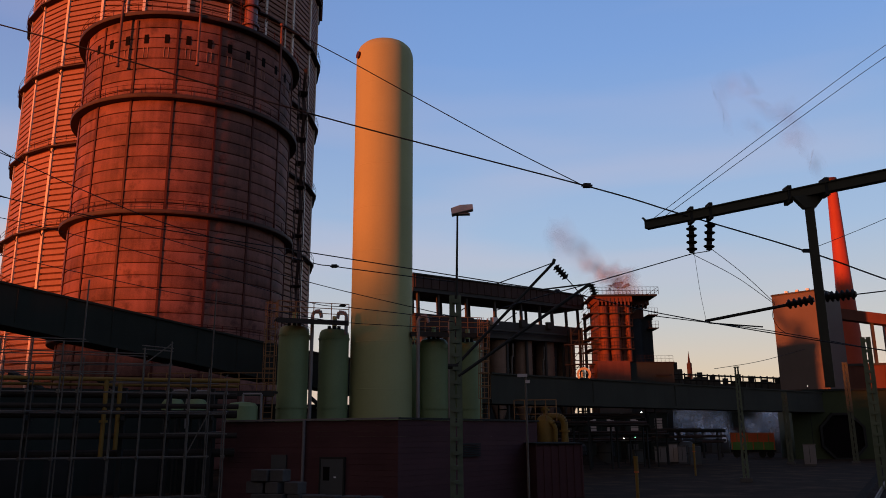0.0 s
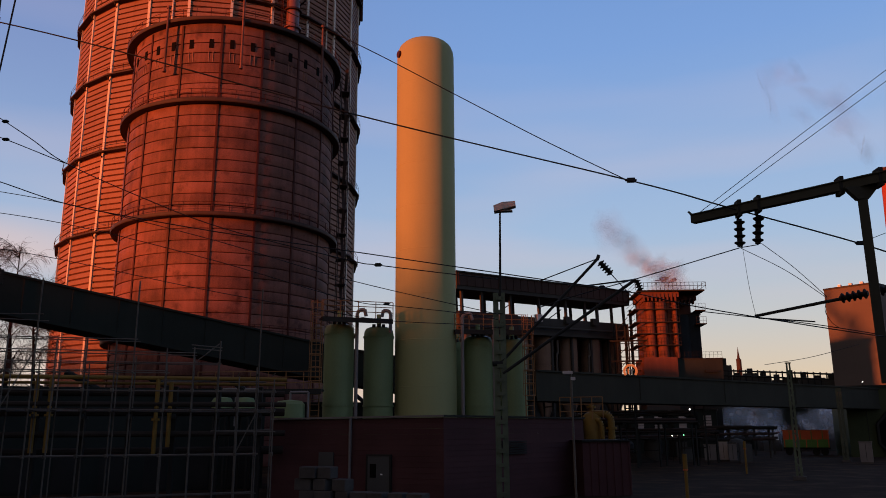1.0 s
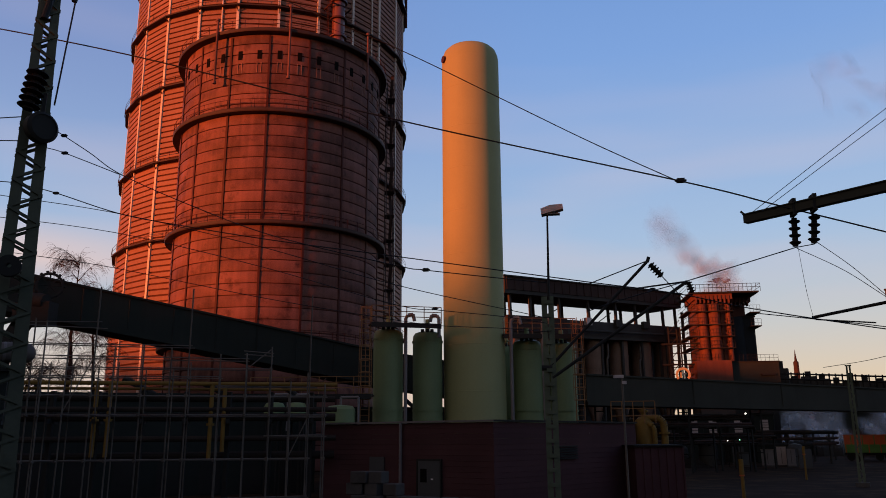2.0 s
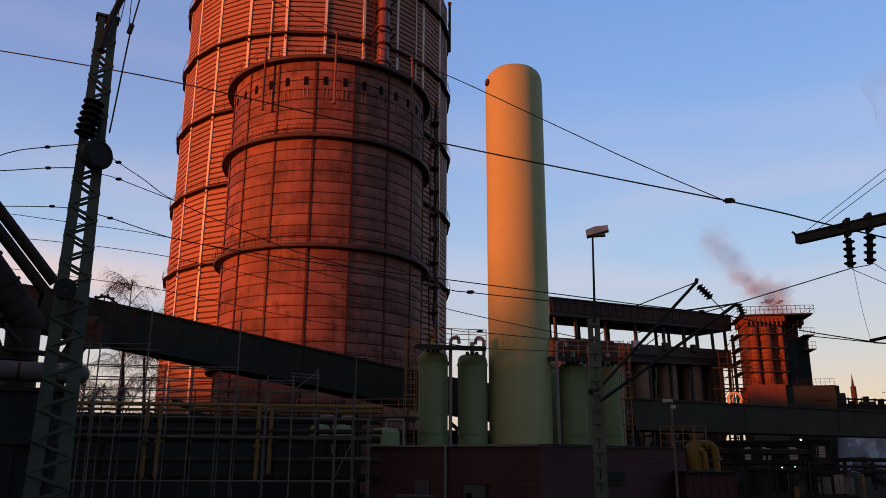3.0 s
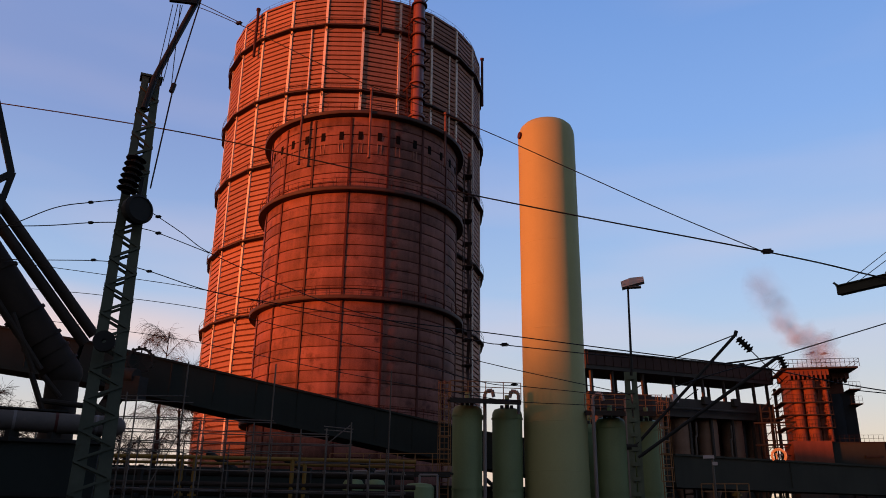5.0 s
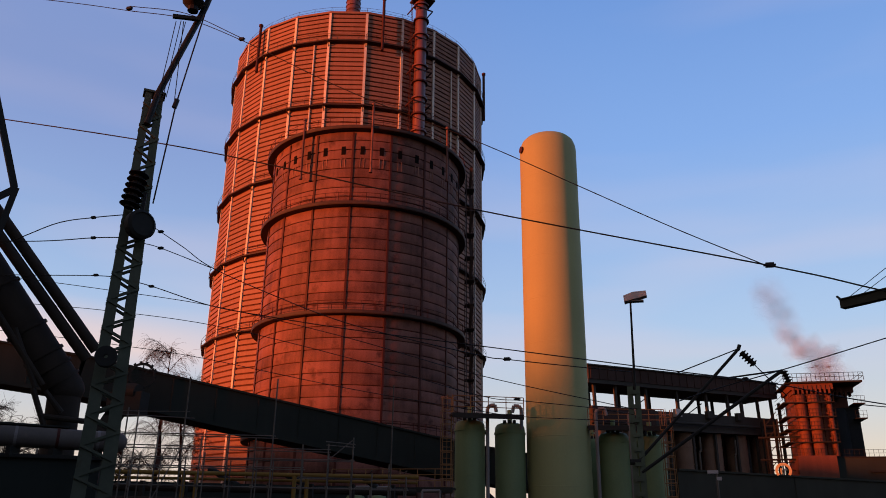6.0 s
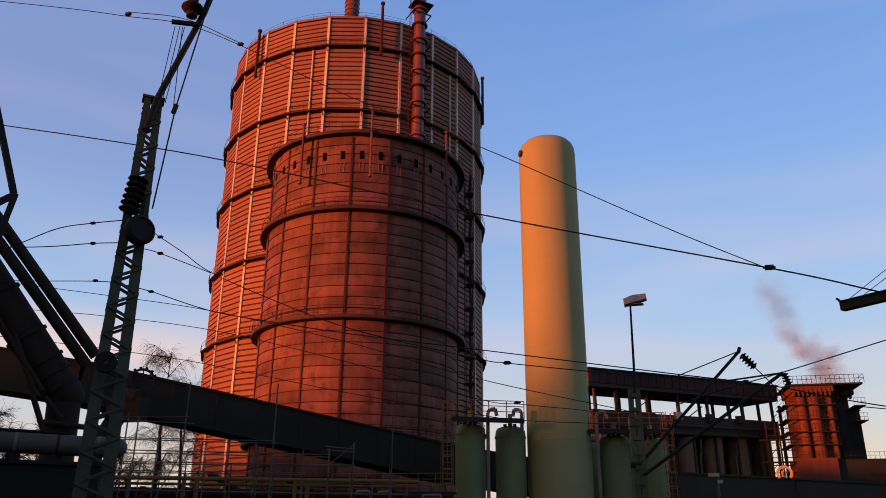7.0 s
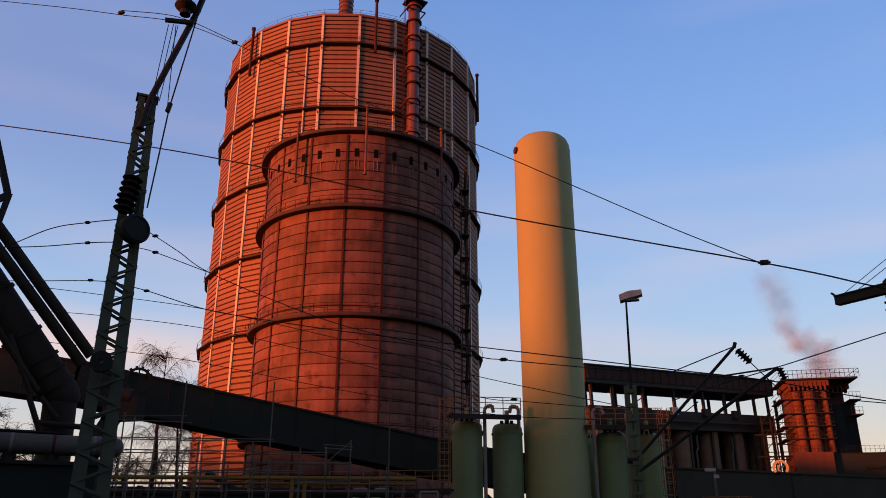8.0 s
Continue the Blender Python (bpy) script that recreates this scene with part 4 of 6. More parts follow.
# ---- masts of the overhead line ----
def lattice_mast(az, d, top, w0, w1, label, mat=None, dense=0.34, foot=True):
    """Two channel legs a side joined by battens and diagonals, tapering upward."""
    mat = mat or MAST_GREEN
    c = pol(az, d)
    g = thing("lattice_mast", label, "mast", Matrix.Translation(c) @ pose(0, 0, 0, 0, 0, -az))
    corners = ((-1, -1), (1, -1), (1, 1), (-1, 1))
    for sx, sy in corners:
        a, b = 0.35 * w0, 0.38 * w1
        inner = [(sx * (w0 / 2 - q * a), sy * (w0 / 3 - u * 0.08), 0) for q, u in ((0, 0), (1, 0), (1, 1), (0, 1))]
        outer = [(sx * (w1 / 2 - q * b), sy * (w1 / 3 - u * 0.06), top) for q, u in ((0, 0), (1, 0), (1, 1), (0, 1))]
        part("leg", Mesh().put(inner + outer, [(0, 1, 2, 3), (7, 6, 5, 4), (0, 4, 5, 1), (1, 5, 6, 2), (2, 6, 7, 3), (3, 7, 4, 0)]), mat, g)
    n = int(top / dense)
    for k in range(n):
        z0, z1 = k * dense + 0.2, (k + 1) * dense + 0.2
        if z1 > top:
            break
        a, b = w0 + (w1 - w0) * z0 / top, w0 + (w1 - w0) * z1 / top
        for sy in (-1, 1):
            s = 1 if k % 2 else -1
            part("diagonal", Mesh().bar((s * a / 2, sy * a / 3, z0), (-s * b / 2, sy * b / 3, z1), 0.085, 0.06), mat, g)
    part("cap_plate", Mesh().box(-w1 / 2 - 0.05, w1 / 2 + 0.05, -w1 / 3 - 0.05, w1 / 3 + 0.05, top, top + 0.06), mat, g)
    if foot:
        part("footing", Mesh().box(-w0 / 2 - 0.2, w0 / 2 + 0.2, -w0 / 2 - 0.2, w0 / 2 + 0.2, 0, 0.25), CONCRETE, g)
    return g


def batten_mast(az, d, top, w, label, mat=None):
    """Two upright channels joined by flat batten plates."""
    mat = mat or MAST_GREEN
    g = thing("batten_mast", label, "mast", Matrix.Translation(pol(az, d)) @ pose(0, 0, 0, 0, 0, -az))
    for s in (-1, 1):
        part("channel", Mesh().bar((s * w * 0.40, 0, 0), (s * w * 0.36, 0, top), w * 0.20, w * 0.6), mat, g)
    n = int(top / (w * 1.5))
    plate = Mesh().box(-w * 0.34, w * 0.34, -w * 0.33, w * 0.33, -w * 0.2, w * 0.2).data("batten")
    for k in range(n + 1):
        part("batten", plate, mat, g, m=pose(0, 0, 0.3 + k * (top - 0.5) / n))
    part("footing", Mesh().box(-w, w, -w, w, 0, 0.2), CONCRETE, g)
    return g


def insulator(p, q, r, n, label, group="line insulators"):
    """A string of glazed discs between p and q."""
    p, q = Vector(p), Vector(q)
    g = thing("insulator", label, "insulator", Matrix.Translation(p) @ (q - p).to_track_quat("Z", "Y").to_matrix().to_4x4(), group)
    L = (q - p).length
    part("core", Mesh().tube((0, 0, 0), (0, 0, L), r * 0.5, n=10), PORCELAIN, g)
    disc = Mesh().lathe([(r * 0.28, -0.30 * L / n), (r * 0.95, -0.12 * L / n), (r, 0.0), (r * 0.8, 0.14 * L / n), (r * 0.3, 0.34 * L / n)], 16).data("disc", True)
    for k in range(n):
        part("disc", disc, PORCELAIN, g, m=pose(0, 0, L * (k + 0.5) / n))
    return g


def smooth_line(pts, n=10):
    """A smooth curve through a few places."""
    p = [Vector(a) for a in pts]
    p = [p[0] * 2 - p[1]] + p + [p[-1] * 2 - p[-2]]
    out = []
    for i in range(1, len(p) - 2):
        for k in range(n):
            u = k / n
            out.append(0.5 * (2 * p[i] + (p[i + 1] - p[i - 1]) * u + (2 * p[i - 1] - 5 * p[i] + 4 * p[i + 1] - p[i + 2]) * u * u + (3 * p[i] - p[i - 1] - 3 * p[i + 1] + p[i + 2]) * u ** 3))
    out.append(p[-2])
    return out


def cable(pts, r, label="black overhead wire of the railway line", n=10):
    m = Mesh().path(smooth_line(pts, n), r, 5)
    return tagged(part("overhead_wire", m, CABLE), label, "wire", "overhead wires")


def clamp(p, size, label="small black wire clamp"):
    m = Mesh().box(-size, size, -size * 0.6, size * 0.6, -size * 0.55, size * 0.55).tube((-size * 1.5, 0, 0), (size * 1.5, 0, 0), size * 0.3, n=6)
    ob = part("wire_clamp", m, CABLE)
    ob.matrix_basis = Matrix.Translation(p)
    return tagged(ob, label, "clamp", "wire clamps")


# lamp mast with its cantilever arms
lattice = batten_mast(1.02, 25.0, 7.85, 0.31, "green batten mast carrying a lamp and two cantilever arms", LAMP_MAST)
lamp_post = thing("street_lamp", "thin lamp pole with a flat pale head on the mast", "lamp", Matrix.Translation(pol(1.12, 25.0)) @ pose(0, 0, 0, 0, 0, -3))
part("pole", Mesh().tube((0, 0, 7.6), (0.06, 0, 10.75), 0.045, 0.032, n=8), DARK_METAL, lamp_post)
hd = Mesh().put([(-0.14, -0.2, 10.72), (0.62, -0.16, 10.90), (0.62, 0.16, 10.90), (-0.14, 0.2, 10.72), (-0.16, -0.2, 10.93), (0.16, -0.18, 11.05), (0.60, -0.14, 11.08), (0.60, 0.14, 11.08), (0.16, 0.18, 11.05), (-0.16, 0.2, 10.93)],
                [(0, 3, 2, 1), (0, 1, 6, 5, 4), (3, 9, 8, 7, 2), (4, 5, 8, 9), (5, 6, 7, 8), (1, 2, 7, 6), (0, 4, 9, 3)])
part("head", hd, LAMP_WHITE, lamp_post)
part("lens", Mesh().box(-0.08, 0.5, -0.12, 0.12, 10.70, 10.74, pose(0, 0, 0) @ Matrix.Translation((0, 0, 0.03))), TRIM_PALE, lamp_post)
arms = thing("cantilever", "dark tubular cantilever arms of the overhead line", "cantilever")
A0, A1 = at(0.98, 5.1, 25.0), at(8.81, 12.89, 25.6)
B0, B1 = at(1.2, 4.35, 25.0), at(11.53, 11.15, 25.8)
part("upper_tube", Mesh().tube(A0, A1, 0.05, n=8), DARK_METAL, arms, smooth=True)
part("lower_tube", Mesh().tube(B0, B1, 0.055, n=8), DARK_METAL, arms, smooth=True)
part("stay", Mesh().tube(at(4.17, 11.35, 25.2), A1, 0.02, n=6), DARK_METAL, arms)
part("top_tube", Mesh().tube(at(7.72, 10.85, 25.4), B1, 0.03, n=6), DARK_METAL, arms)
part("collar", Mesh().tube(A0 - Vector((0.25, 0, 0)), A0 + Vector((0.1, 0, 0)), 0.09, n=10), DARK_METAL, arms)
part("tip", Mesh().tube(A1 - Vector((0.03, 0, 0.05)), A1 + Vector((0.03, 0, 0.12)), 0.06, n=8), DARK_METAL, arms)
insulator(at(8.93, 12.6, 25.6), at(9.74, 11.66, 25.6), 0.15, 5, "dark disc insulator between the cantilever arms")
cable([at(9.74, 11.66, 25.6), at(10.76, 10.4, 25.7), at(11.6, 9.4, 25.8)], 0.018)
insulator(at(11.6, 11.1, 25.8), at(11.85, 10.3, 25.8), 0.13, 4, "short dark insulator at the cantilever tip")

# tall mast with its balance gear
MZ = EYE + 19 * math.tan(radians(29.9))
lattice_mast(-37.85, 19.0, MZ, 0.98, 0.46, "tall tapering green lattice mast with insulators on its side")
insulator(at(-38.0, 24.5, 18.45), at(-38.4, 21.9, 18.45), 0.25, 6, "string of dark insulator discs on the lattice mast")
wt = thing("balance_wheel", "dark round tensioning wheel on the lattice mast", "wheel", Matrix.Translation(at(-37.43, 20.83, 18.4)) @ pose(0, 0, 0, 0, 0, 38))
part("rim", Mesh().lathe([(0.30, -0.16), (0.36, -0.10), (0.37, 0.10), (0.30, 0.16)], 24).data("rim", True), DARK_METAL, wt, m=pose(0, 0, 0, 90, 0, 25))
part("disc", Mesh().lathe([(0.01, -0.13), (0.31, -0.13), (0.31, 0.13), (0.01, 0.13)], 24), DARK_METAL, wt, m=pose(0, 0, 0, 90, 0, 25))
part("hanger", Mesh().bar((0, 0, 0.2), (0.02, 0.1, 0.9), 0.08, 0.08), DARK_METAL, wt)
boom = thing("mast_boom", "thick dark boom rising from the mast top with stay wires", "boom")
part("tube", Mesh().path([at(-38.05, 27.9, 18.75), at(-37.6, 30.1, 18.75), at(-34.94, 36.55, 18.75), at(-33.6, 40.5, 18.75)], 0.085, 10), CABLE, boom, smooth=True)
for a0, e0, a1, e1, r in ((-37.54, 29.9, -37.08, 35.2, 0.012), (-37.2, 29.9, -36.7, 35.3, 0.012), (-36.96, 30.0, -36.34, 35.3, 0.012), (-36.3, 29.8, -36.5, 35.3, 0.012), (-36.75, 22.5, -36.14, 29.7, 0.022), (-36.14, 29.7, -34.3, 39.0, 0.022)):
    part("stay", Mesh().tube(at(a0, e0, 18.6), at(a1, e1, 18.6), r, n=6), CABLE, boom)
part("joint", Mesh().tube(at(-36.25, 29.4, 18.6), at(-36.1, 30.0, 18.6), 0.065, n=8), CABLE, boom)
insulator(at(-36.0, 38.2, 18.6), at(-35.9, 36.1, 18.6), 0.30, 2, "dark bell insulator hanging from the boom")
part("yoke", Mesh().bar(at(-37.39, 35.45, 18.6), at(-35.27, 35.7, 18.6), 0.10, 0.10), DARK_METAL, boom)
pulley = thing("pulley", "small dark pulley on the lattice mast", "pulley", Matrix.Translation(at(-38.3, 11.4, 18.3)) @ pose(0, 0, 0, 90, 0, 30))
part("sheave", Mesh().lathe([(0.05, -0.08), (0.24, -0.08), (0.20, 0.0), (0.24, 0.08), (0.05, 0.08)], 20), DARK_METAL, pulley, smooth=True)

# portal with a hanging post
portal = thing("portal_beam", "dark green catenary portal beam with a hanging post", "portal")
P0 = at(16.0, 15.24, 22.9)
P1 = at(32.18, 16.67, 20.84)
P1 = P0 + (P1 - P0) * 1.9
P1.z = P0.z - 0.02
part("beam", Mesh().bar(P0, P1, 0.24, 0.24), BEAM_GREEN, portal)
part("beam_flange", Mesh().bar(P0 + Vector((0, 0, 0.13)), P1 + Vector((0, 0, 0.13)), 0.32, 0.03), BEAM_GREEN, portal)
part("end_fork", Mesh().bar(P0 + Vector((0.05, 0, 0.1)), P0 + Vector((-0.12, 0, 0.26)), 0.05, 0.05), BEAM_GREEN, portal)


def on_beam(az):
    """The beam's middle line at a bearing."""
    d, n = P1 - P0, pol(az, 1.0)
    return P0 + d * ((n.x * P0.y - n.y * P0.x) / (n.y * d.x - n.x * d.y))


H = on_beam(27.3)
part("hanging_post", Mesh().box(-0.115, 0.115, -0.09, 0.09, 4.3, P0.z - 0.45, Matrix.Translation((H.x, H.y, 0)) @ pose(0, 0, 0, 0, 0, -27)), BEAM_GREEN, portal, "hollow dark green hanging post")
part("post_head", Mesh().put([(-0.42, -0.1, -0.12), (0.42, -0.1, -0.12), (0.14, -0.11, -0.46), (-0.14, -0.11, -0.46), (-0.42, 0.1, -0.12), (0.42, 0.1, -0.12), (0.14, 0.11, -0.46), (-0.14, 0.11, -0.46)],
     [(0, 3, 2, 1), (4, 5, 6, 7), (0, 4, 7, 3), (1, 2, 6, 5), (0, 1, 5, 4), (3, 7, 6, 2)]), BEAM_GREEN, portal, m=Matrix.Translation((H.x, H.y, P0.z)) @ pose(0, 0, 0, 0, 0, -8))
for az in (19.25, 20.6, 26.0, 28.4):
    q = on_beam(az)
    part("bracket", Mesh().box(-0.05, 0.05, -0.18, 0.18, -0.22, 0.26, Matrix.Translation(q)), DARK_METAL, portal)
for a0, e0, a1, e1 in ((19.25, 14.94, 19.14, 12.98), (20.58, 15.05, 20.35, 13.06)):
    insulator(at(a0, e0, 22.6), at(a1, e1, 22.6), 0.16, 4, "dark disc insulator hanging from the portal beam")
part("side_arm", Mesh().tube(at(19.7, 7.95, 23.2), at(25.4, 8.75, 22.5), 0.045, n=8), DARK_METAL, portal, smooth=True)
insulator(at(25.2, 8.75, 22.5), at(26.9, 8.95, 22.3), 0.14, 5, "dark insulator on the side arm of the hanging post")
insulator(at(27.6, 9.05, 22.2), at(29.5, 9.1, 22.0), 0.15, 6, "dark insulator row beyond the hanging post")
part("registration_tube", Mesh().tube(at(19.9, 7.8, 23.2), at(23.5, 7.3, 23.0), 0.022, n=6), DARK_METAL, portal)

# wires, each through a few places at one depth
def run(rows, r, depth):
    """Places given by angles, on the plane y = depth."""
    return cable([at(az, el, depth / math.cos(radians(az))) for az, el in rows], r)


run(((-52, 25.2), (-48.3, 25.8), (-33.9, 26.8), (-10.64, 24.15), (11.9, 18.45), (18.5, 15.9), (26.84, 12.3), (31.7, 9.7), (40, 5.2)), 0.024, 21.0)
run(((-51.0, 32.96), (-44.92, 34.35), (-40.73, 35.0), (-36.39, 35.5), (-31.67, 34.95), (-22.48, 32.65), (-10.72, 29.3), (-2.47, 25.82), (4.91, 22.08), (11.53, 18.5)), 0.016, 21.2)
run(((-40.73, 35.3), (-36.39, 35.85), (-31.67, 35.1)), 0.016, 21.2)
clamp(at(-40.73, 35.15, 28.0), 0.10)
clamp(at(-31.67, 35.03, 24.9), 0.09)
clamp(at(11.65, 18.57, 21.5), 0.11)
clamp(at(26.8, 12.35, 23.5), 0.09)
# the bundle to and from the tall mast
run(((-50, 15.6), (-45.73, 18.08), (-42.91, 19.96), (-40.63, 20.8), (-38.5, 21.4)), 0.014, 15.0)
run(((-50, 17.3), (-44.08, 18.5), (-40.41, 19.42), (-38.4, 19.8)), 0.014, 15.1)
clamp(at(-40.63, 20.8, 19.8), 0.055)
clamp(at(-40.41, 19.42, 19.8), 0.055)
run(((-36.45, 20.84), (-34.15, 19.73), (-31.94, 18.54), (-26.9, 16.89), (-20.65, 15.09), (-10.97, 13.11), (-8.53, 12.74), (-2.47, 12.03), (1.0, 11.6)), 0.011, 15.2)
run(((-36.95, 19.6), (-35.74, 19.44), (-31.94, 18.5)), 0.011, 15.2)
clamp(at(-35.9, 20.6, 18.8), 0.055)
clamp(at(-35.74, 19.44, 18.7), 0.055)
run(((-50, 15.4), (-45.35, 16.0), (-39.83, 16.86), (-38.14, 16.9), (-35.97, 16.65), (-31.64, 15.75), (-26.77, 15.29), (-20.63, 14.74), (-10.96, 13.8), (-2.35, 12.62), (4.43, 11.49), (10.59, 10.34), (16.1, 8.8), (24.4, 6.75), (31, 5.2), (40, 3.2)), 0.013, 16.5)
run(((-50, 15.7), (-44.66, 15.92), (-38.95, 16.0), (-31.64, 15.75), (-21.49, 14.2), (-10.96, 11.6), (0.9, 8.9)), 0.011, 19.0)
run(((-50, 14.2), (-43.88, 14.34), (-39.04, 14.56), (-31.5, 14.36), (-21.42, 12.71), (-11.01, 10.08), (-7.36, 9.62), (-2.57, 9.1), (0.9, 8.5)), 0.011, 20.0)
run(((-50, 12.2), (-42.17, 12.37), (-37.3, 12.27), (-32.05, 11.94), (-21.31, 10.39), (-11.03, 8.9), (-7.4, 8.44), (-2.62, 8.19), (0.9, 7.85)), 0.011, 21.0)
clamp(at(-39.83, 16.9, 21.3), 0.055)
clamp(at(-36.0, 16.65, 20.4), 0.055)
clamp(at(-8.53, 12.76, 15.4), 0.06)
clamp(at(9.0, 10.75, 16.8), 0.045)
clamp(at(-7.8, 9.75, 19.2), 0.06)
# off the portal
run(((16.5, 15.7), (25, 20.8), (33.9, 25.2), (40, 27.2)), 0.010, 21.0)
run(((17.2, 15.7), (25, 20.2), (33.9, 24.5), (40, 26.4)), 0.010, 21.0)
run(((4.0, 9.3), (7.2, 10.2), (11.6, 11.2), (19.14, 12.9)), 0.016, 21.4)
run(((19.14, 12.9), (20.4, 13.0)), 0.014, 21.4)
run(((19.2, 12.85), (22, 11.0), (24.35, 8.9)), 0.010, 21.4)
run(((20.5, 13.15), (22.5, 11.2), (24.4, 8.95)), 0.010, 21.4)
run(((19.3, 12.9), (19.5, 10.0), (19.75, 7.95)), 0.006, 21.4)
run(((24.4, 8.9), (24.2, 8.0), (24.5, 7.2), (24.9, 6.8)), 0.009, 21.4)
run(((16.2, 8.5), (20, 7.8), (24.4, 6.9), (32, 4.9), (40, 2.9)), 0.014, 21.6)
run(((27.5, 9.0), (31.6, 9.15), (40, 9.4)), 0.018, 20.2)
run(((26.8, 12.35), (29, 13.0), (32.2, 14.0), (40, 16.4)), 0.009, 21.0)
run(((20.0, 4.5), (23, 4.9), (26, 5.6)), 0.02, 56.0)

# small lamp pole and the far masts
small_lamp = thing("yard_lamp", "thin grey yard lamp pole with two small heads", "lamp", Matrix.Translation(pol(6.35, 30)))
part("pole", Mesh().tube((0, 0, 0), (0, 0, 5.45), 0.05, 0.04, n=8), GREY_METAL, small_lamp)
part("head", Mesh().box(-0.32, 0.06, -0.09, 0.09, 5.42, 5.54), LAMP_WHITE, small_lamp)
part("second_head", Mesh().box(-0.02, 0.16, -0.08, 0.08, 5.18, 5.30), LAMP_WHITE, small_lamp)
lattice_mast(21.5, 55.5, 7.6, 0.42, 0.28, "slim pale green lattice mast standing in the yard", LAMP_MAST, dense=0.5)
batten_mast(24.4, 88, 7.4, 0.42, "slim batten mast near the green hall")
batten_mast(28.3, 92, 10.6, 0.42, "grey-green batten mast before the red hall")
batten_mast(29.7, 47, 8.3, 0.38, "sturdy green batten mast on a concrete foot beside the tracks", LAMP_MAST)


# ---- left: ducts, pale pipe, wheel ----
duct = thing("gas_duct", "thick sooty gas ducts crossing above the yard on struts", "duct")
D = 27.0
part("upper_pipe", Mesh().tube(at(-50.5, 23.8, D), at(-39.0, 11.75, D), 0.18, n=16), DARK_PIPE, duct, smooth=True)
part("lower_pipe", Mesh().tube(at(-50.5, 22.7, D), at(-39.5, 11.1, D), 0.18, n=16), DARK_PIPE, duct, smooth=True)
m0, m1 = at(-51, 21.2, D + 0.8), at(-40.5, 8.95, D + 0.8)
part("main_pipe", Mesh().tube(m0, m1, 0.60, n=24), DARK_PIPE, duct, smooth=True)
part("elbow", Mesh().lathe([(0.01, -0.59), (0.35, -0.48), (0.55, -0.24), (0.61, 0.0), (0.55, 0.24), (0.35, 0.48), (0.01, 0.59)], 24), DARK_PIPE, duct, m=Matrix.Translation(m1), smooth=True)
part("drop_pipe", Mesh().tube(m1, Vector((*at(-39.9, 4, D + 0.8).xy, 0)), 0.52, n=24), DARK_PIPE, duct, smooth=True)
w = (m1 - m0).normalized()
for f in (0.30, 0.52, 0.72, 0.84, 0.90, 0.96):
    q = m0.lerp(m1, f)
    part("flange", Mesh().tube(q - w * 0.05, q + w * 0.05, 0.67, n=24), DARK_PIPE, duct, smooth=True)
for a0, e0, a1, e1 in ((-42.45, 8.83, -41.19, 6.0), (-41.69, 8.72, -40.5, 7.4), (-41.7, 7.08, -38.9, 6.93), (-46.6, 15.0, -41.9, 9.1), (-44.2, 12.6, -42.3, 8.9)):
    part("strut", Mesh().tube(at(a0, e0, D), at(a1, e1, D), 0.09, n=8), DARK_PIPE, duct)
gantry = thing("crane_jib", "dark lattice jib above the ducts", "jib")
for a0, e0, a1, e1 in ((-49.3, 29.5, -45.95, 21.7), (-50.6, 29.5, -46.9, 20.8), (-45.85, 21.7, -46.4, 18.0), (-46.9, 20.8, -45.85, 21.7), (-46.4, 18.0, -48.6, 14.2)):
    part("jib_bar", Mesh().bar(at(a0, e0, 26), at(a1, e1, 26), 0.19, 0.19), DARK_METAL, gantry)
pale = thing("pale_pipe", "wide pale insulated pipe lying on a rack with a domed end", "pipe")
q0, q1 = at(-56, 5.45, 26), at(-36.7, 5.0, 25)
q1.z = q0.z
part("shell", Mesh().tube(q0, q1, 0.295, n=24), PALE_PIPE, pale, smooth=True)
wv = (q1 - q0).normalized()
part("dome", Mesh().lathe([(0.295, 0), (0.28, 0.09), (0.21, 0.19), (0.12, 0.25), (0.01, 0.27)], 24).data("dome", True), PALE_PIPE, pale, m=Matrix.Translation(q1) @ wv.to_track_quat("Z", "Y").to_matrix().to_4x4())
for k in range(8):
    q = q0.lerp(q1, k / 8 + 0.06)
    part("band", Mesh().tube(q - wv * 0.04, q + wv * 0.04, 0.305, n=24), TRIM_PALE if k % 3 else RED_DARK, pale)
    part("support", Mesh().box(-0.08, 0.08, -0.2, 0.2, 5.1, q0.z - 0.27, Matrix.Translation((q.x, q.y, 0))), DARK_METAL, pale)
part("sheet_roof", Mesh().bar(q0 + Vector((0, 0.3, 0.36)), q0.lerp(q1, 0.82) + Vector((0, 0.3, 0.36)), 0.5, 0.05), DARK_METAL, pale)
# black wall added to fill the darkness below the pale pipe
mw, ww = frame_of(pol(-58, 27.5), pol(-37.6, 24.6))
plinth = thing("pipe_plinth", "black wall added for the dark under the pale pipe", "wall", mw)
part("wall", Mesh().box(0, ww, 0, 0.5, 0, 5.1), GALLERY, plinth)
part("coping", Mesh().box(-0.1, ww + 0.1, -0.12, 0.62, 5.1, 5.2), DARK_METAL, plinth)
part("ledge", Mesh().box(0, ww, -0.2, 0, 3.6, 3.72), DARK_METAL, plinth)
for k in range(9):
    part("buttress", Mesh().box(k * ww / 8 - 0.15, k * ww / 8 + 0.15, -0.15, 0, 0, 3.6), GALLERY, plinth)
wheel = thing("sprocket_wheel", "dark toothed drive wheel on top of the gallery", "wheel", Matrix.Translation(at(-35.75, 10.35, 53.5)) @ pose(0, 0, 0, 90, 0, 35) @ Matrix.Diagonal((0.82, 0.82, 1, 1)))
wm = Mesh().lathe([(0.85, -0.12), (1.02, -0.12), (1.02, 0.12), (0.85, 0.12), (0.85, -0.12)], 28)
part("rim", wm, DARK_METAL, wheel)
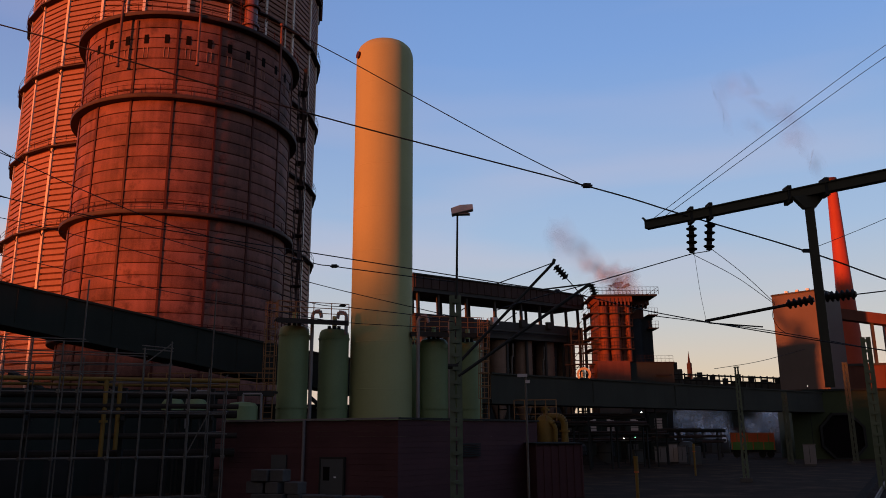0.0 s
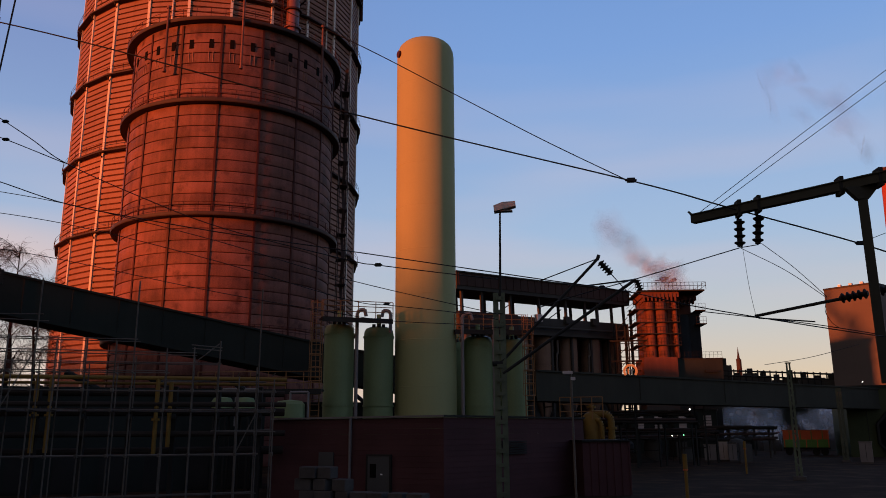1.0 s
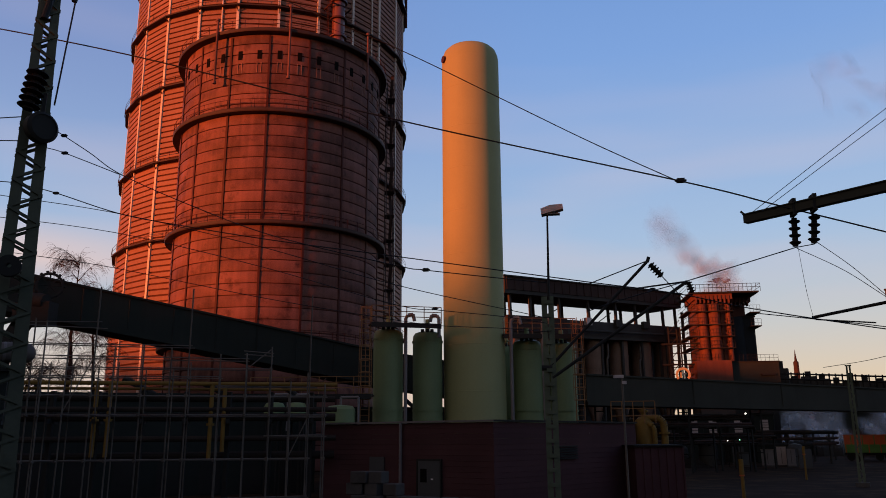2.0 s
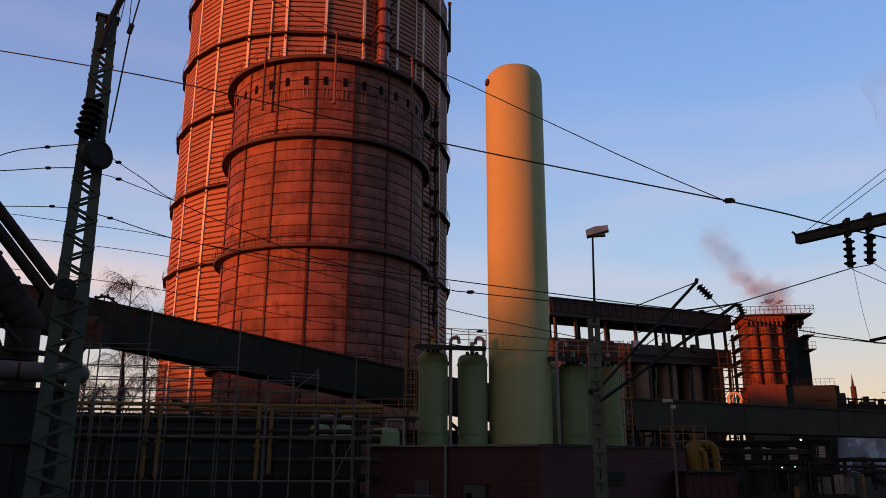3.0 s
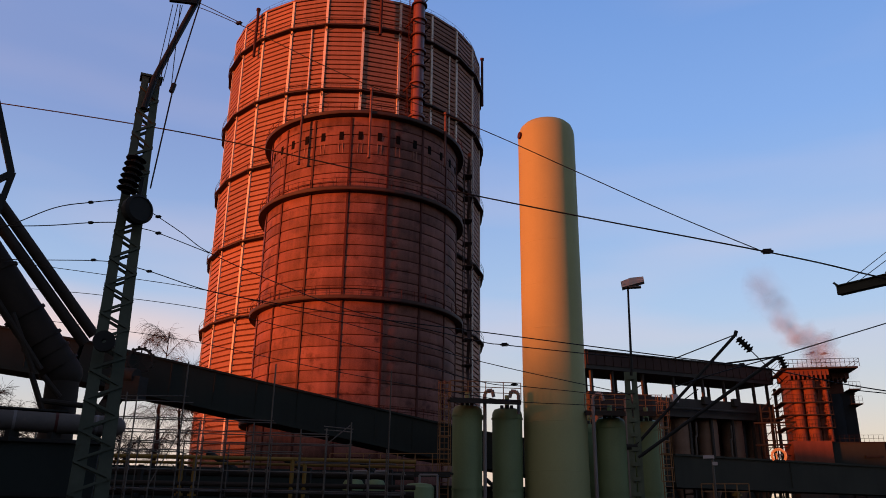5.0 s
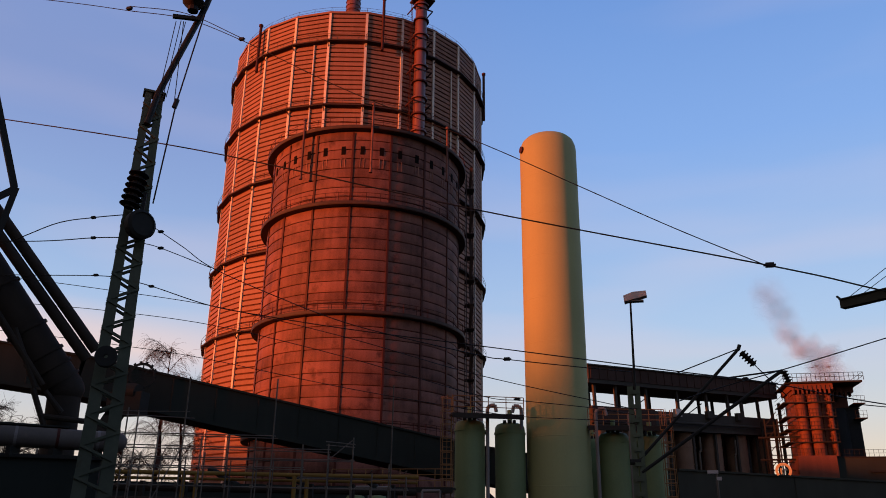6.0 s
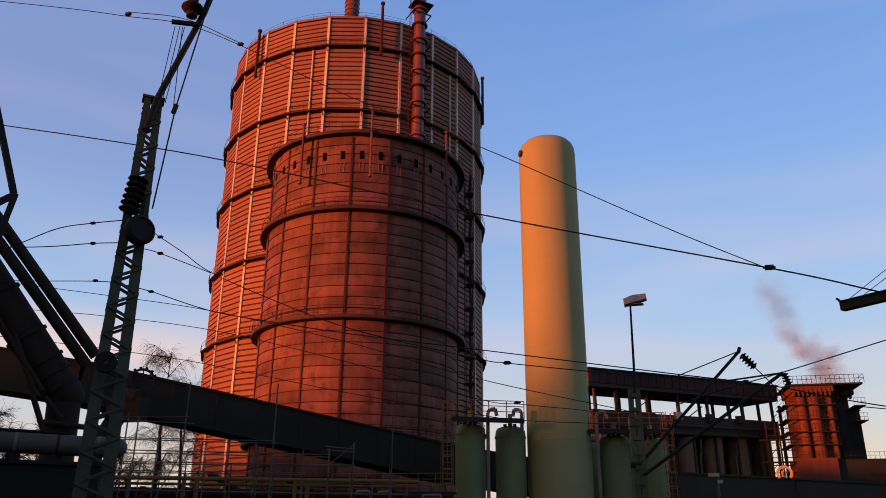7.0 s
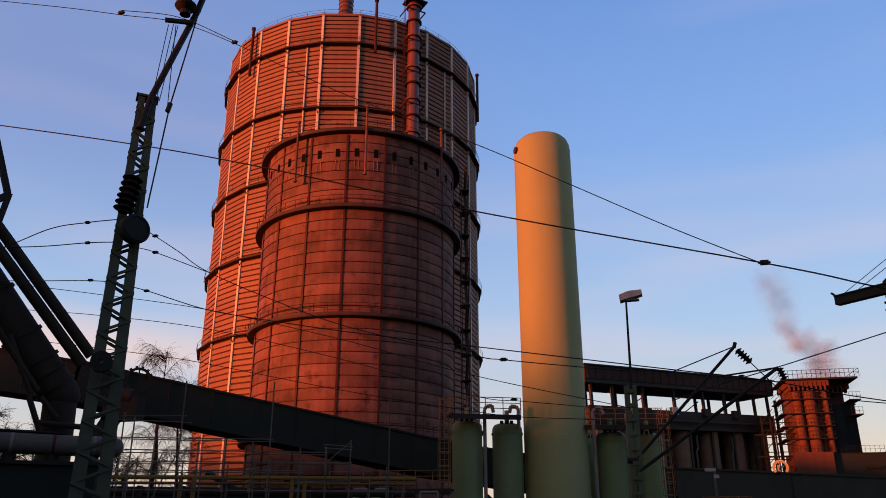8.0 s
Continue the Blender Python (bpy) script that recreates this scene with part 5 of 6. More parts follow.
for k in range(14):
    a = math.pi * 2 * k / 14
    part("tooth", Mesh().box(-0.09, 0.09, -0.1, 0.1, -0.1, 0.1), DARK_METAL, wheel, m=pose(1.06 * math.cos(a), 1.06 * math.sin(a), 0, 0, 0, math.degrees(a)))
for k in range(4):
    a = math.pi * k / 4
    part("spoke", Mesh().bar((-0.9 * math.cos(a), -0.9 * math.sin(a), 0), (0.9 * math.cos(a), 0.9 * math.sin(a), 0), 0.1, 0.1), DARK_METAL, wheel)
drive = thing("drive_unit", "dark drive motor and chute below the toothed wheel", "machine", Matrix.Translation(at(-36.2, 8.9, 53.3)))
part("motor", Mesh().tube((-1.2, 0, 0.4), (0.4, 0, 0.2), 0.55, n=14), DARK_METAL, drive, smooth=True)
part("housing", Mesh().box(-1.6, 0.9, -0.4, 0.6, -1.3, 0.2), DARK_METAL, drive)
part("chute", Mesh().bar((-1.0, 0, -1.0), (-2.4, 0, -3.4), 0.8, 0.9), DARK_METAL, drive)


# ---- scaffold before the gas holders ----
def scaffold():
    g = thing("scaffold", "weathered steel tube scaffold with several lifts", "scaffold")
    rnd = random.Random(3)
    a, b = pol(-48, 33.0), pol(-15.0, 29.0)
    d = (b - a).normalized()
    s = Vector((-d.y, d.x, 0))

    def foot(az):
        n = pol(az, 1.0)
        return a + d * ((n.x * a.y - n.y * a.x) / (n.y * d.x - n.x * d.y))

    posts = ((-41.5, 6.0), (-39.6, 6.1), (-37.2, 6.6), (-36.26, 7.5), (-35.6, 7.4), (-34.2, 6.7), (-32.5, 8.7), (-31.2, 6.5), (-29.3, 6.6), (-27.4, 6.5), (-26.2, 8.75), (-24.0, 6.3), (-22.05, 6.35), (-20.3, 6.6), (-18.8, 5.3), (-17.4, 8.65), (-16.2, 5.2))
    for az, h in posts:
        p = foot(az)
        part("standard", Mesh().tube(p, p + Vector((rnd.uniform(-0.04, 0.04), 0, h)), 0.027, n=6), GREY_METAL, g)
        q = p + s * 1.1
        part("standard", Mesh().tube(q, q + Vector((0, 0, min(h, 6.2) - rnd.uniform(0.1, 0.5))), 0.027, n=6), GREY_METAL, g)
        for z in (2.45, 4.03, 5.4):
            part("transom", Mesh().tube(p + Vector((0, 0, z)) - s * 0.2, q + s * 0.2 + Vector((0, 0, z)), 0.024, n=5), GREY_METAL, g)
    runs = ((7.35, -37.4, -32.2), (6.62, -38.0, -26.0), (6.15, -37.6, -21.9), (5.75, -38.2, -20.1), (5.4, -41.6, -23.8), (4.75, -41.6, -16.0), (4.03, -41.6, -16.0), (2.45, -41.6, -17.2), (1.0, -41.6, -17.2), (3.3, -20.6, -16.0), (6.4, -22.3, -20.1), (5.1, -24.2, -16.8))
    for z, lo, hi in runs:
        for k in (0, 1):
            p, q = foot(lo) + s * 1.1 * k, foot(hi) + s * 1.1 * k
            part("ledger", Mesh().tube(p + Vector((0, 0, z + rnd.uniform(-0.04, 0.04))), q + Vector((0, 0, z + rnd.uniform(-0.06, 0.06))), 0.030 if z in (4.03, 2.45) else 0.021, n=5), GREY_METAL, g)
    for lo, hi, z0, z1 in ((-22.05, -20.3, 5.75, 6.5), (-34.2, -32.5, 4.1, 6.1), (-18.8, -17.4, 2.5, 4.0)):
        part("brace", Mesh().tube(foot(lo) + Vector((0, 0, z0)), foot(hi) + Vector((0, 0, z1)), 0.022, n=5), GREY_METAL, g)
    for k in range(7):
        p, q = foot(-37.0 + k * 2.6) + s * 0.55, foot(-34.5 + k * 2.6) + s * 0.55
        part("plank", Mesh().bar(p + Vector((0, 0, 4.08)), q + Vector((0, 0, 4.08)), 0.7, 0.045), SLEEPER, g)
    # loose couplers where tubes cross
    joint = Mesh().box(-0.05, 0.05, -0.05, 0.05, -0.06, 0.06).data("coupler")
    for az, h in posts[2:]:
        for z in (2.45, 4.03, 4.75):
            part("coupler", joint, GREY_METAL, g, m=Matrix.Translation(foot(az) + Vector((0, -0.04, z))))
    return g


scaffold()


# ---- pipe rack and vessels behind the scaffold ----
def pipe_rack():
    g = thing("pipe_rack", "yellow gas pipes and dark lines on a steel rack", "pipe rack")
    a, b = pol(-44, 41), pol(-15.3, 37.2)
    d = (b - a).normalized()
    s = Vector((-d.y, d.x, 0))
    for off, z, r, mat in ((0, 5.75, 0.10, YELLOW), (0.5, 5.52, 0.07, YELLOW), (1.1, 5.1, 0.16, DARK_PIPE), (0, 4.55, 0.12, DARK_PIPE), (0.7, 4.2, 0.2, DARK_PIPE), (0.2, 3.2, 0.14, DARK_PIPE), (1.0, 2.4, 0.2, DARK_PIPE)):
        part("pipe_line", Mesh().tube(a + s * off + Vector((0, 0, z)), b + s * off + Vector((0, 0, z)), r, n=10), mat, g, smooth=True)
    for k in range(10):
        p = a.lerp(b, (k + 0.4) / 10)
        part("rack_post", Mesh().box(-0.1, 0.1, -0.1, 0.1, 0, 5.4, Matrix.Translation(p + s * 0.6)), DARK_METAL, g)
        part("rack_beam", Mesh().bar(p - s * 0.3 + Vector((0, 0, 4.0)), p + s * 1.6 + Vector((0, 0, 4.0)), 0.14, 0.2), DARK_METAL, g)
    for f, lo in ((0.44, 2.4), (0.47, 2.4), (0.70, 2.2), (0.73, 2.6)):
        p = a.lerp(b, f)
        part("riser", Mesh().tube(p + Vector((0, 0, lo)), p + Vector((0, 0, 5.75)), 0.10, n=10), YELLOW, g, smooth=True)
        part("riser_flange", Mesh().tube(p + Vector((0, 0, lo + 1.6)), p + Vector((0, 0, lo + 1.7)), 0.19, n=12), YELLOW, g, smooth=True)
    return g


pipe_rack()


def vessel(az, d, w, z0, z1):
    c = pol(az, d)
    g = thing("green_vessel", "squat green vessel with a pipe loop", "vessel", Matrix.Translation(c), "green vessels")
    r = w / 2
    part("shell", Mesh().lathe([(0.01, z0 - 0.1), (r * 0.8, z0), (r, z0 + 0.15), (r, z1 - 0.2), (r * 0.8, z1), (0.01, z1 + 0.08)], 24), TANK_GREEN, g, smooth=True)
    for a in (45, 135, 225, 315):
        x, y = r * 0.8 * math.cos(radians(a)), r * 0.8 * math.sin(radians(a))
        part("leg", Mesh().box(x - 0.05, x + 0.05, y - 0.05, y + 0.05, 0, z0 + 0.1), DARK_METAL, g)
    part("loop", Mesh().path([(r + 0.2, 0, z0 - 0.6), (r + 0.2, 0, z1 + 0.5), (0.0, 0, z1 + 0.5), (0, 0, z1)], 0.07, 8), TRIM_PALE, g)


vessel(-15.0, 44, 1.7, 3.9, 5.0)
vessel(-18.3, 45, 1.2, 4.2, 5.2)
vessel(-19.9, 45, 1.2, 4.2, 5.2)


def dark_hall(p, q, label):
    """A low black house, added as a dark backdrop behind the pipe rack or the tanks."""
    m, w = frame_of(p, q)
    g = thing("backdrop_house", label, "building", m, "plant houses")
    part("wall", Mesh().box(0, w, 0, 6, 0, 5.6), GALLERY, g)
    part("roof", Mesh().box(-0.2, w + 0.2, -0.3, 6.2, 5.6, 5.8), GALLERY, g)
    rnd = random.Random(4)
    for k in range(12):
        x = 1 + k * (w - 3) / 11
        part("door", Mesh().box(x, x + 1.2, -0.05, 0, 0.1, 2.3), DARK_METAL, g)
        if k % 2:
            part("roof_vent", Mesh().tube((x + rnd.uniform(0, 2), 2, 5.8), (x, 2, 6.4 + rnd.uniform(0, 0.5)), 0.18, n=8), DARK_METAL, g)
    return g


dark_hall(pol(-50, 52), pol(-16.8, 47), "long low black house added as a dark backdrop behind the pipe rack")
dark_hall(pol(-14.5, 66), pol(1.5, 69), "low black house added as a dark backdrop behind the green tanks")


# ---- service bridge with orange railings over the tanks ----
def service_bridge(az0, d0, az1, d1, z, label, drop=True):
    m, w = frame_of(pol(az0, d0), pol(az1, d1))
    g = thing("service_platform", label, "platform", m, "tank platforms")
    part("deck", Mesh().box(0, w, -0.6, 0.6, z - 0.12, z), DARK_METAL, g)
    part("edge_beam", Mesh().box(0, w, -0.68, -0.6, z - 0.32, z), DARK_METAL, g)
    n = max(2, round(w / 1.1))
    for k in range(n + 1):
        part("rail_post", Mesh().tube((k * w / n, -0.62, z), (k * w / n, -0.62, z + 1.1), 0.03, n=6), ORANGE_RAIL, g)
    for h in (0.4, 0.75, 1.1):
        part("rail", Mesh().tube((0, -0.62, z + h), (w, -0.62, z + h), 0.028, n=6), ORANGE_RAIL, g)
    return g


service_bridge(-12.9, 48.4, -7.5, 49.3, 10.55, "steel walkway with orange railing over two green tanks")
service_bridge(-2.6, 51.5, 2.9, 52.6, 10.15, "steel walkway with orange railing behind the lamp mast")
service_bridge(-21.5, 50, -12.6, 48, 5.9, "low walkway with orange railing beside the tanks")


def cage_ladder(az, d, z0, z1):
    g = thing("cage_ladder", "orange-yellow cage ladder up to the tank walkway", "ladder", Matrix.Translation(pol(az, d)) @ pose(0, 0, 0, 0, 0, -az), "cage ladders")
    for x in (-0.28, 0.28):
        part("stile", Mesh().tube((x, 0, z0), (x, 0, z1), 0.04, n=6), ORANGE_RAIL, g)
    rung = Mesh().tube((-0.28, 0, 0), (0.28, 0, 0), 0.02, n=5).data("rung")
    k = z0 + 0.3
    while k < z1:
        part("rung", rung, ORANGE_RAIL, g, m=pose(0, 0, k))
        k += 0.35
    hoop = Mesh().path([(0.4 * math.cos(radians(a)), -0.4 + 0.4 * math.sin(radians(a)), 0) for a in range(-180, 181, 30)], 0.022, 5).data("hoop")
    k = z0 + 2.0
    while k < z1 + 0.1:
        part("hoop", hoop, ORANGE_RAIL, g, m=pose(0, 0, k))
        k += 0.85
    for x in (-0.4, 0.0, 0.4):
        part("cage_bar", Mesh().tube((x, -0.75 if x == 0 else -0.4, z0 + 2), (x, -0.75 if x == 0 else -0.4, z1), 0.02, n=5), ORANGE_RAIL, g)


cage_ladder(-13.2, 48.6, 3.6, 11.7)
cage_ladder(3.2, 52.0, 3.6, 11.2)
for az, d, z0, z1, bend in ((-10.1, 49.2, 4, 11.0, 0.5), (-1.9, 51.0, 4, 11.0, 0.6), (0.55, 51.5, 4, 10.9, 0.5), (-7.5, 50, 9.8, 11.1, -0.5)):
    c = pol(az, d)
    m = Mesh().path([(0, 0, z0), (0, 0, z1), (bend * 0.3, 0, z1 + 0.22), (bend, 0, z1 + 0.25), (bend * 1.2, 0, z1 - 0.2)], 0.12, 10)
    ob = part("tank_pipe", m, TRIM_PALE, smooth=True)
    ob.matrix_basis = Matrix.Translation(c)
    tagged(ob, "pale bent pipe rising beside the green tanks", "pipe", "tank pipes")


# ---- yellow unit beside the shed ----
def yellow_unit():
    g = thing("yellow_pump_unit", "yellow pump housing with bent pipes and a small railing", "machine", Matrix.Translation(pol(8.2, 44)) @ pose(0, 0, 0, 0, 0, -8))
    part("body", Mesh().lathe([(0.52, 0), (0.52, 3.9), (0.46, 4.1), (0.28, 4.25), (0.01, 4.3)], 24, -0.35, 0), YELLOW, g, smooth=True)
    part("neck", Mesh().tube((-0.35, 0, 4.2), (-0.35, 0, 4.75), 0.14, n=12), YELLOW, g, smooth=True)
    part("neck_flange", Mesh().tube((-0.35, 0, 4.5), (-0.35, 0, 4.62), 0.26, n=16), YELLOW, g, smooth=True)
    bend = [(0.72 - 0.42 * (1 - math.cos(radians(a))), -0.1, 3.75 + 0.42 * math.sin(radians(a))) for a in range(0, 91, 15)]
    part("bend", Mesh().path([(0.72, -0.1, 0.2)] + bend + [(-0.2, -0.1, 4.17)], 0.2, 14), YELLOW, g, smooth=True)
    part("second_bend", Mesh().path([(0.2, -0.5, 0.2), (0.2, -0.5, 3.5), (0.1, -0.5, 3.75), (-0.1, -0.4, 3.85)], 0.13, 12), YELLOW, g, smooth=True)
    for z in (2.4, 3.3):
        part("flange", Mesh().tube((0.72, -0.1, z), (0.72, -0.1, z + 0.12), 0.3, n=16), YELLOW, g, smooth=True)
    for z in (4.3, 4.7, 5.1):
        part("rail", Mesh().tube((-2.1, -0.6, z), (0.3, -0.6, z), 0.028, n=6), ORANGE_RAIL, g)
    for k in range(5):
        part("rail_post", Mesh().tube((-2.1 + k * 0.6, -0.6, 3.9), (-2.1 + k * 0.6, -0.6, 5.1), 0.03, n=6), ORANGE_RAIL, g)
    part("railing_deck", Mesh().box(-2.2, -0.9, -0.7, 0.7, 3.8, 3.9), DARK_METAL, g)
    for x in (-2.1, -1.0):
        part("deck_leg", Mesh().box(x - 0.06, x + 0.06, -0.06, 0.06, 0, 3.8), DARK_METAL, g)


yellow_unit()


# ---- yard: tracks, posts, wagons, far plant ----
def track(p, q):
    p, q = Vector(p), Vector(q)
    m, w = frame_of(p, q)
    g = thing("railway_track", "worn siding with shiny rail heads on dark ballast", "track", m, "tracks")
    part("ballast", Mesh().put([(0, -1.9, 0.01), (w, -1.9, 0.01), (w, 1.9, 0.01), (0, 1.9, 0.01), (0, -1.4, 0.2), (w, -1.4, 0.2), (w, 1.4, 0.2), (0, 1.4, 0.2)],
         [(0, 1, 5, 4), (1, 2, 6, 5), (2, 3, 7, 6), (3, 0, 4, 7), (4, 5, 6, 7)]), BALLAST, g)
    sl = Mesh().box(-0.13, 0.13, -1.25, 1.25, 0.16, 0.27).data("sleeper")
    n = int(w / 0.65)
    for k in range(min(n, 110)):
        part("sleeper", sl, SLEEPER, g, m=pose(0.3 + k * 0.65, 0, 0))
    for y in (-0.75, 0.75):
        part("rail", Mesh().box(0, w, y - 0.036, y + 0.036, 0.36, 0.42).box(0, w, y - 0.012, y + 0.012, 0.29, 0.36).box(0, w, y - 0.07, y + 0.07, 0.27, 0.29), RAIL, g)


track((*fit_depth(7.5, 14), 0), (*fit_depth(42, 70), 0))
track((*fit_depth(12.5, 14), 0), (*fit_depth(46, 66), 0))
track((*fit_depth(18.0, 13), 0), (*fit_depth(60, 68), 0))

for az, d, h, r, lab in ((14.15, 30, 2.35, 0.085, "yellow marker post with a worn collar"), (18.2, 62, 2.4, 0.10, "short yellow marker post by the tracks")):
    g = thing("marker_post", lab, "post", Matrix.Translation(pol(az, d)), "marker posts")
    part("post", Mesh().tube((0, 0, 0), (0, 0, h - 0.6), r * 0.75, n=12), YELLOW, g, smooth=True)
    part("head", Mesh().tube((0, 0, h - 0.55), (0, 0, h), r, n=12), YELLOW, g, smooth=True)
    part("collar", Mesh().tube((0, 0, h - 0.6), (0, 0, h - 0.55), r * 1.1, n=12), WAGON_RED, g)

wag = thing("wagon", "orange and green open wagon standing in the yard", "wagon", Matrix.Translation(pol(22.1, 110)) @ pose(0, 0, 0, 0, 0, -18))
part("upper_body", Mesh().box(-2.7, 2.7, -1.3, 1.3, 2.0, 3.1), WAGON_RED, wag)
part("lower_body", Mesh().box(-2.7, 2.7, -1.3, 1.3, 1.0, 2.0), WAGON_GREEN, wag)
part("rim", Mesh().box(-2.8, 2.8, -1.36, 1.36, 3.1, 3.2), WAGON_RED, wag)
for k in range(9):
    part("stanchion", Mesh().box(-2.65 + k * 0.65, -2.55 + k * 0.65, -1.38, -1.3, 1.0, 3.1), WAGON_GREEN if k % 2 else WAGON_RED, wag)
for x in (-2.1, -1.1, 1.1, 2.1):
    part("wheel", Mesh().tube((x, -0.85, 0.46), (x, -0.72, 0.46), 0.46, n=16), DARK_METAL, wag, smooth=True)
part("underframe", Mesh().box(-2.8, 2.8, -1.0, 1.0, 0.75, 1.0), DARK_METAL, wag)


def trestles():
    a, b = pol(2.9, 61.7), pol(24.7, 100.7)
    for k in range(3):
        p = a.lerp(b, (k + 0.25) / 5)
        g = thing("trestle", "slim dark steel trestle under the conveyor gallery", "trestle", Matrix.Translation(p), "gallery trestles")
        for x, y in ((-0.35, 0.5), (0.35, -0.5)):
            part("leg", Mesh().bar((x, y, 0), (x, y, 5.75), 0.14, 0.14), DARK_METAL, g)
        for z in (1.6, 3.4, 5.2):
            part("cross_beam", Mesh().bar((-0.35, 0.5, z), (0.35, -0.5, z), 0.09, 0.09), DARK_METAL, g)


trestles()


def back_hall():
    # dark backdrop added to block the low sky between the sheds
    m, w = frame_of(pol(-2, 150), pol(27, 142))
    g = thing("dark_hall", "long dark hall added to close the yard and block the low sky", "building", m)
    part("wall", Mesh().box(0, w, 0, 8, 0, 6.6), GALLERY, g)
    part("roof", Mesh().box(-0.3, w + 0.3, -0.3, 8.2, 6.6, 6.9), GALLERY, g)
    for k in range(18):
        part("window", Mesh().box(2 + k * 4, 3.4 + k * 4, -0.05, 0, 2.8, 4.2), DOOR_GREY if k % 3 else TRIM_PALE, g)


back_hall()


def far_plant():
    """Low plant behind the gallery: sheds, vessels, pipe bridges."""
    rnd = random.Random(12)
    for k in range(16):
        az = 3.5 + k * 1.35 + rnd.uniform(-0.3, 0.3)
        d = rnd.uniform(108, 118) if az < 16.5 else rnd.uniform(132, 140)
        h = rnd.uniform(3.0, 6.0)
        g = thing("plant_shed", "dark low plant shed under the gallery", "building", Matrix.Translation(pol(az, d)) @ pose(0, 0, 0, 0, 0, -az + rnd.uniform(-10, 10)), "plant sheds")
        w = rnd.uniform(2.0, 4.5)
        part("shell", Mesh().box(-w / 2, w / 2, 0, 4, 0, h), rnd.choice((BUNKER_DARK, DOOR_GREY, GALLERY, BUNKER_RED)), g)
        part("roof", Mesh().box(-w / 2 - 0.2, w / 2 + 0.2, -0.2, 4.2, h, h + 0.2), DARK_METAL, g)
        part("door", Mesh().box(-w / 4, w / 8, -0.05, 0, 0, min(2.2, h - 0.4)), DOOR_GREY, g)
        part("window", Mesh().box(w / 5, w / 2.5, -0.04, 0, h * 0.45, h * 0.75), WHITE_PAINT if k % 3 == 0 else GLASS_DARK, g)
    for k in range(11):
        az = 15.6 + k * 0.85
        d = 165 + rnd.uniform(-8, 8)
        h = 12.2 + rnd.uniform(0, 2.4) + (1.5 if k < 5 else 0)
        g = thing("coke_battery_block", "sooty block of the coke plant against the sky", "building", Matrix.Translation(pol(az, d)) @ pose(0, 0, 0, 0, 0, -az), "coke plant blocks")
        part("shell", Mesh().box(-1.4, 1.4, 0, 6, 0, h), BUNKER_DARK, g)
        part("head", Mesh().box(-0.6, 0.5, 0.5, 2, h, h + rnd.uniform(0.5, 1.6)), DARK_METAL, g)
    g = thing("pipe_bridge", "long dark pipe bridge against the evening sky", "pipe bridge")
    a, b = pol(15.2, 158, 15.2), pol(25.0, 158, 13.2)
    for z in (0, -1.0):
        part("pipe_line", Mesh().tube(a + Vector((0, 0, z)), b + Vector((0, 0, z)), 0.16, n=8), DARK_METAL, g)
    for k in range(26):
        p = a.lerp(b, k / 25)
        part("upright", Mesh().bar(p + Vector((0, 0, -3)), p + Vector((0, 0, 0.3)), 0.2, 0.2), DARK_METAL, g)
    part("swan_neck", Mesh().path([a + Vector((1.5, 0, 0)), a + Vector((1.5, 0, 1.2)), a + Vector((2.1, 0, 1.7)), a + Vector((2.9, 0, 1.6)), a + Vector((3.3, 0, 0.6))], 0.14, 8), DARK_METAL, g)
    sp = thing("spire", "small far spire lit reddish by the sun", "spire", Matrix.Translation(pol(18.33, 420)))
    part("spire_body", Mesh().lathe([(1.7, 0), (1.35, 38), (1.35, 39.5), (0.7, 40.2), (0.5, 42), (0.05, 46)], 8), BUNKER_RED, sp)


far_plant()

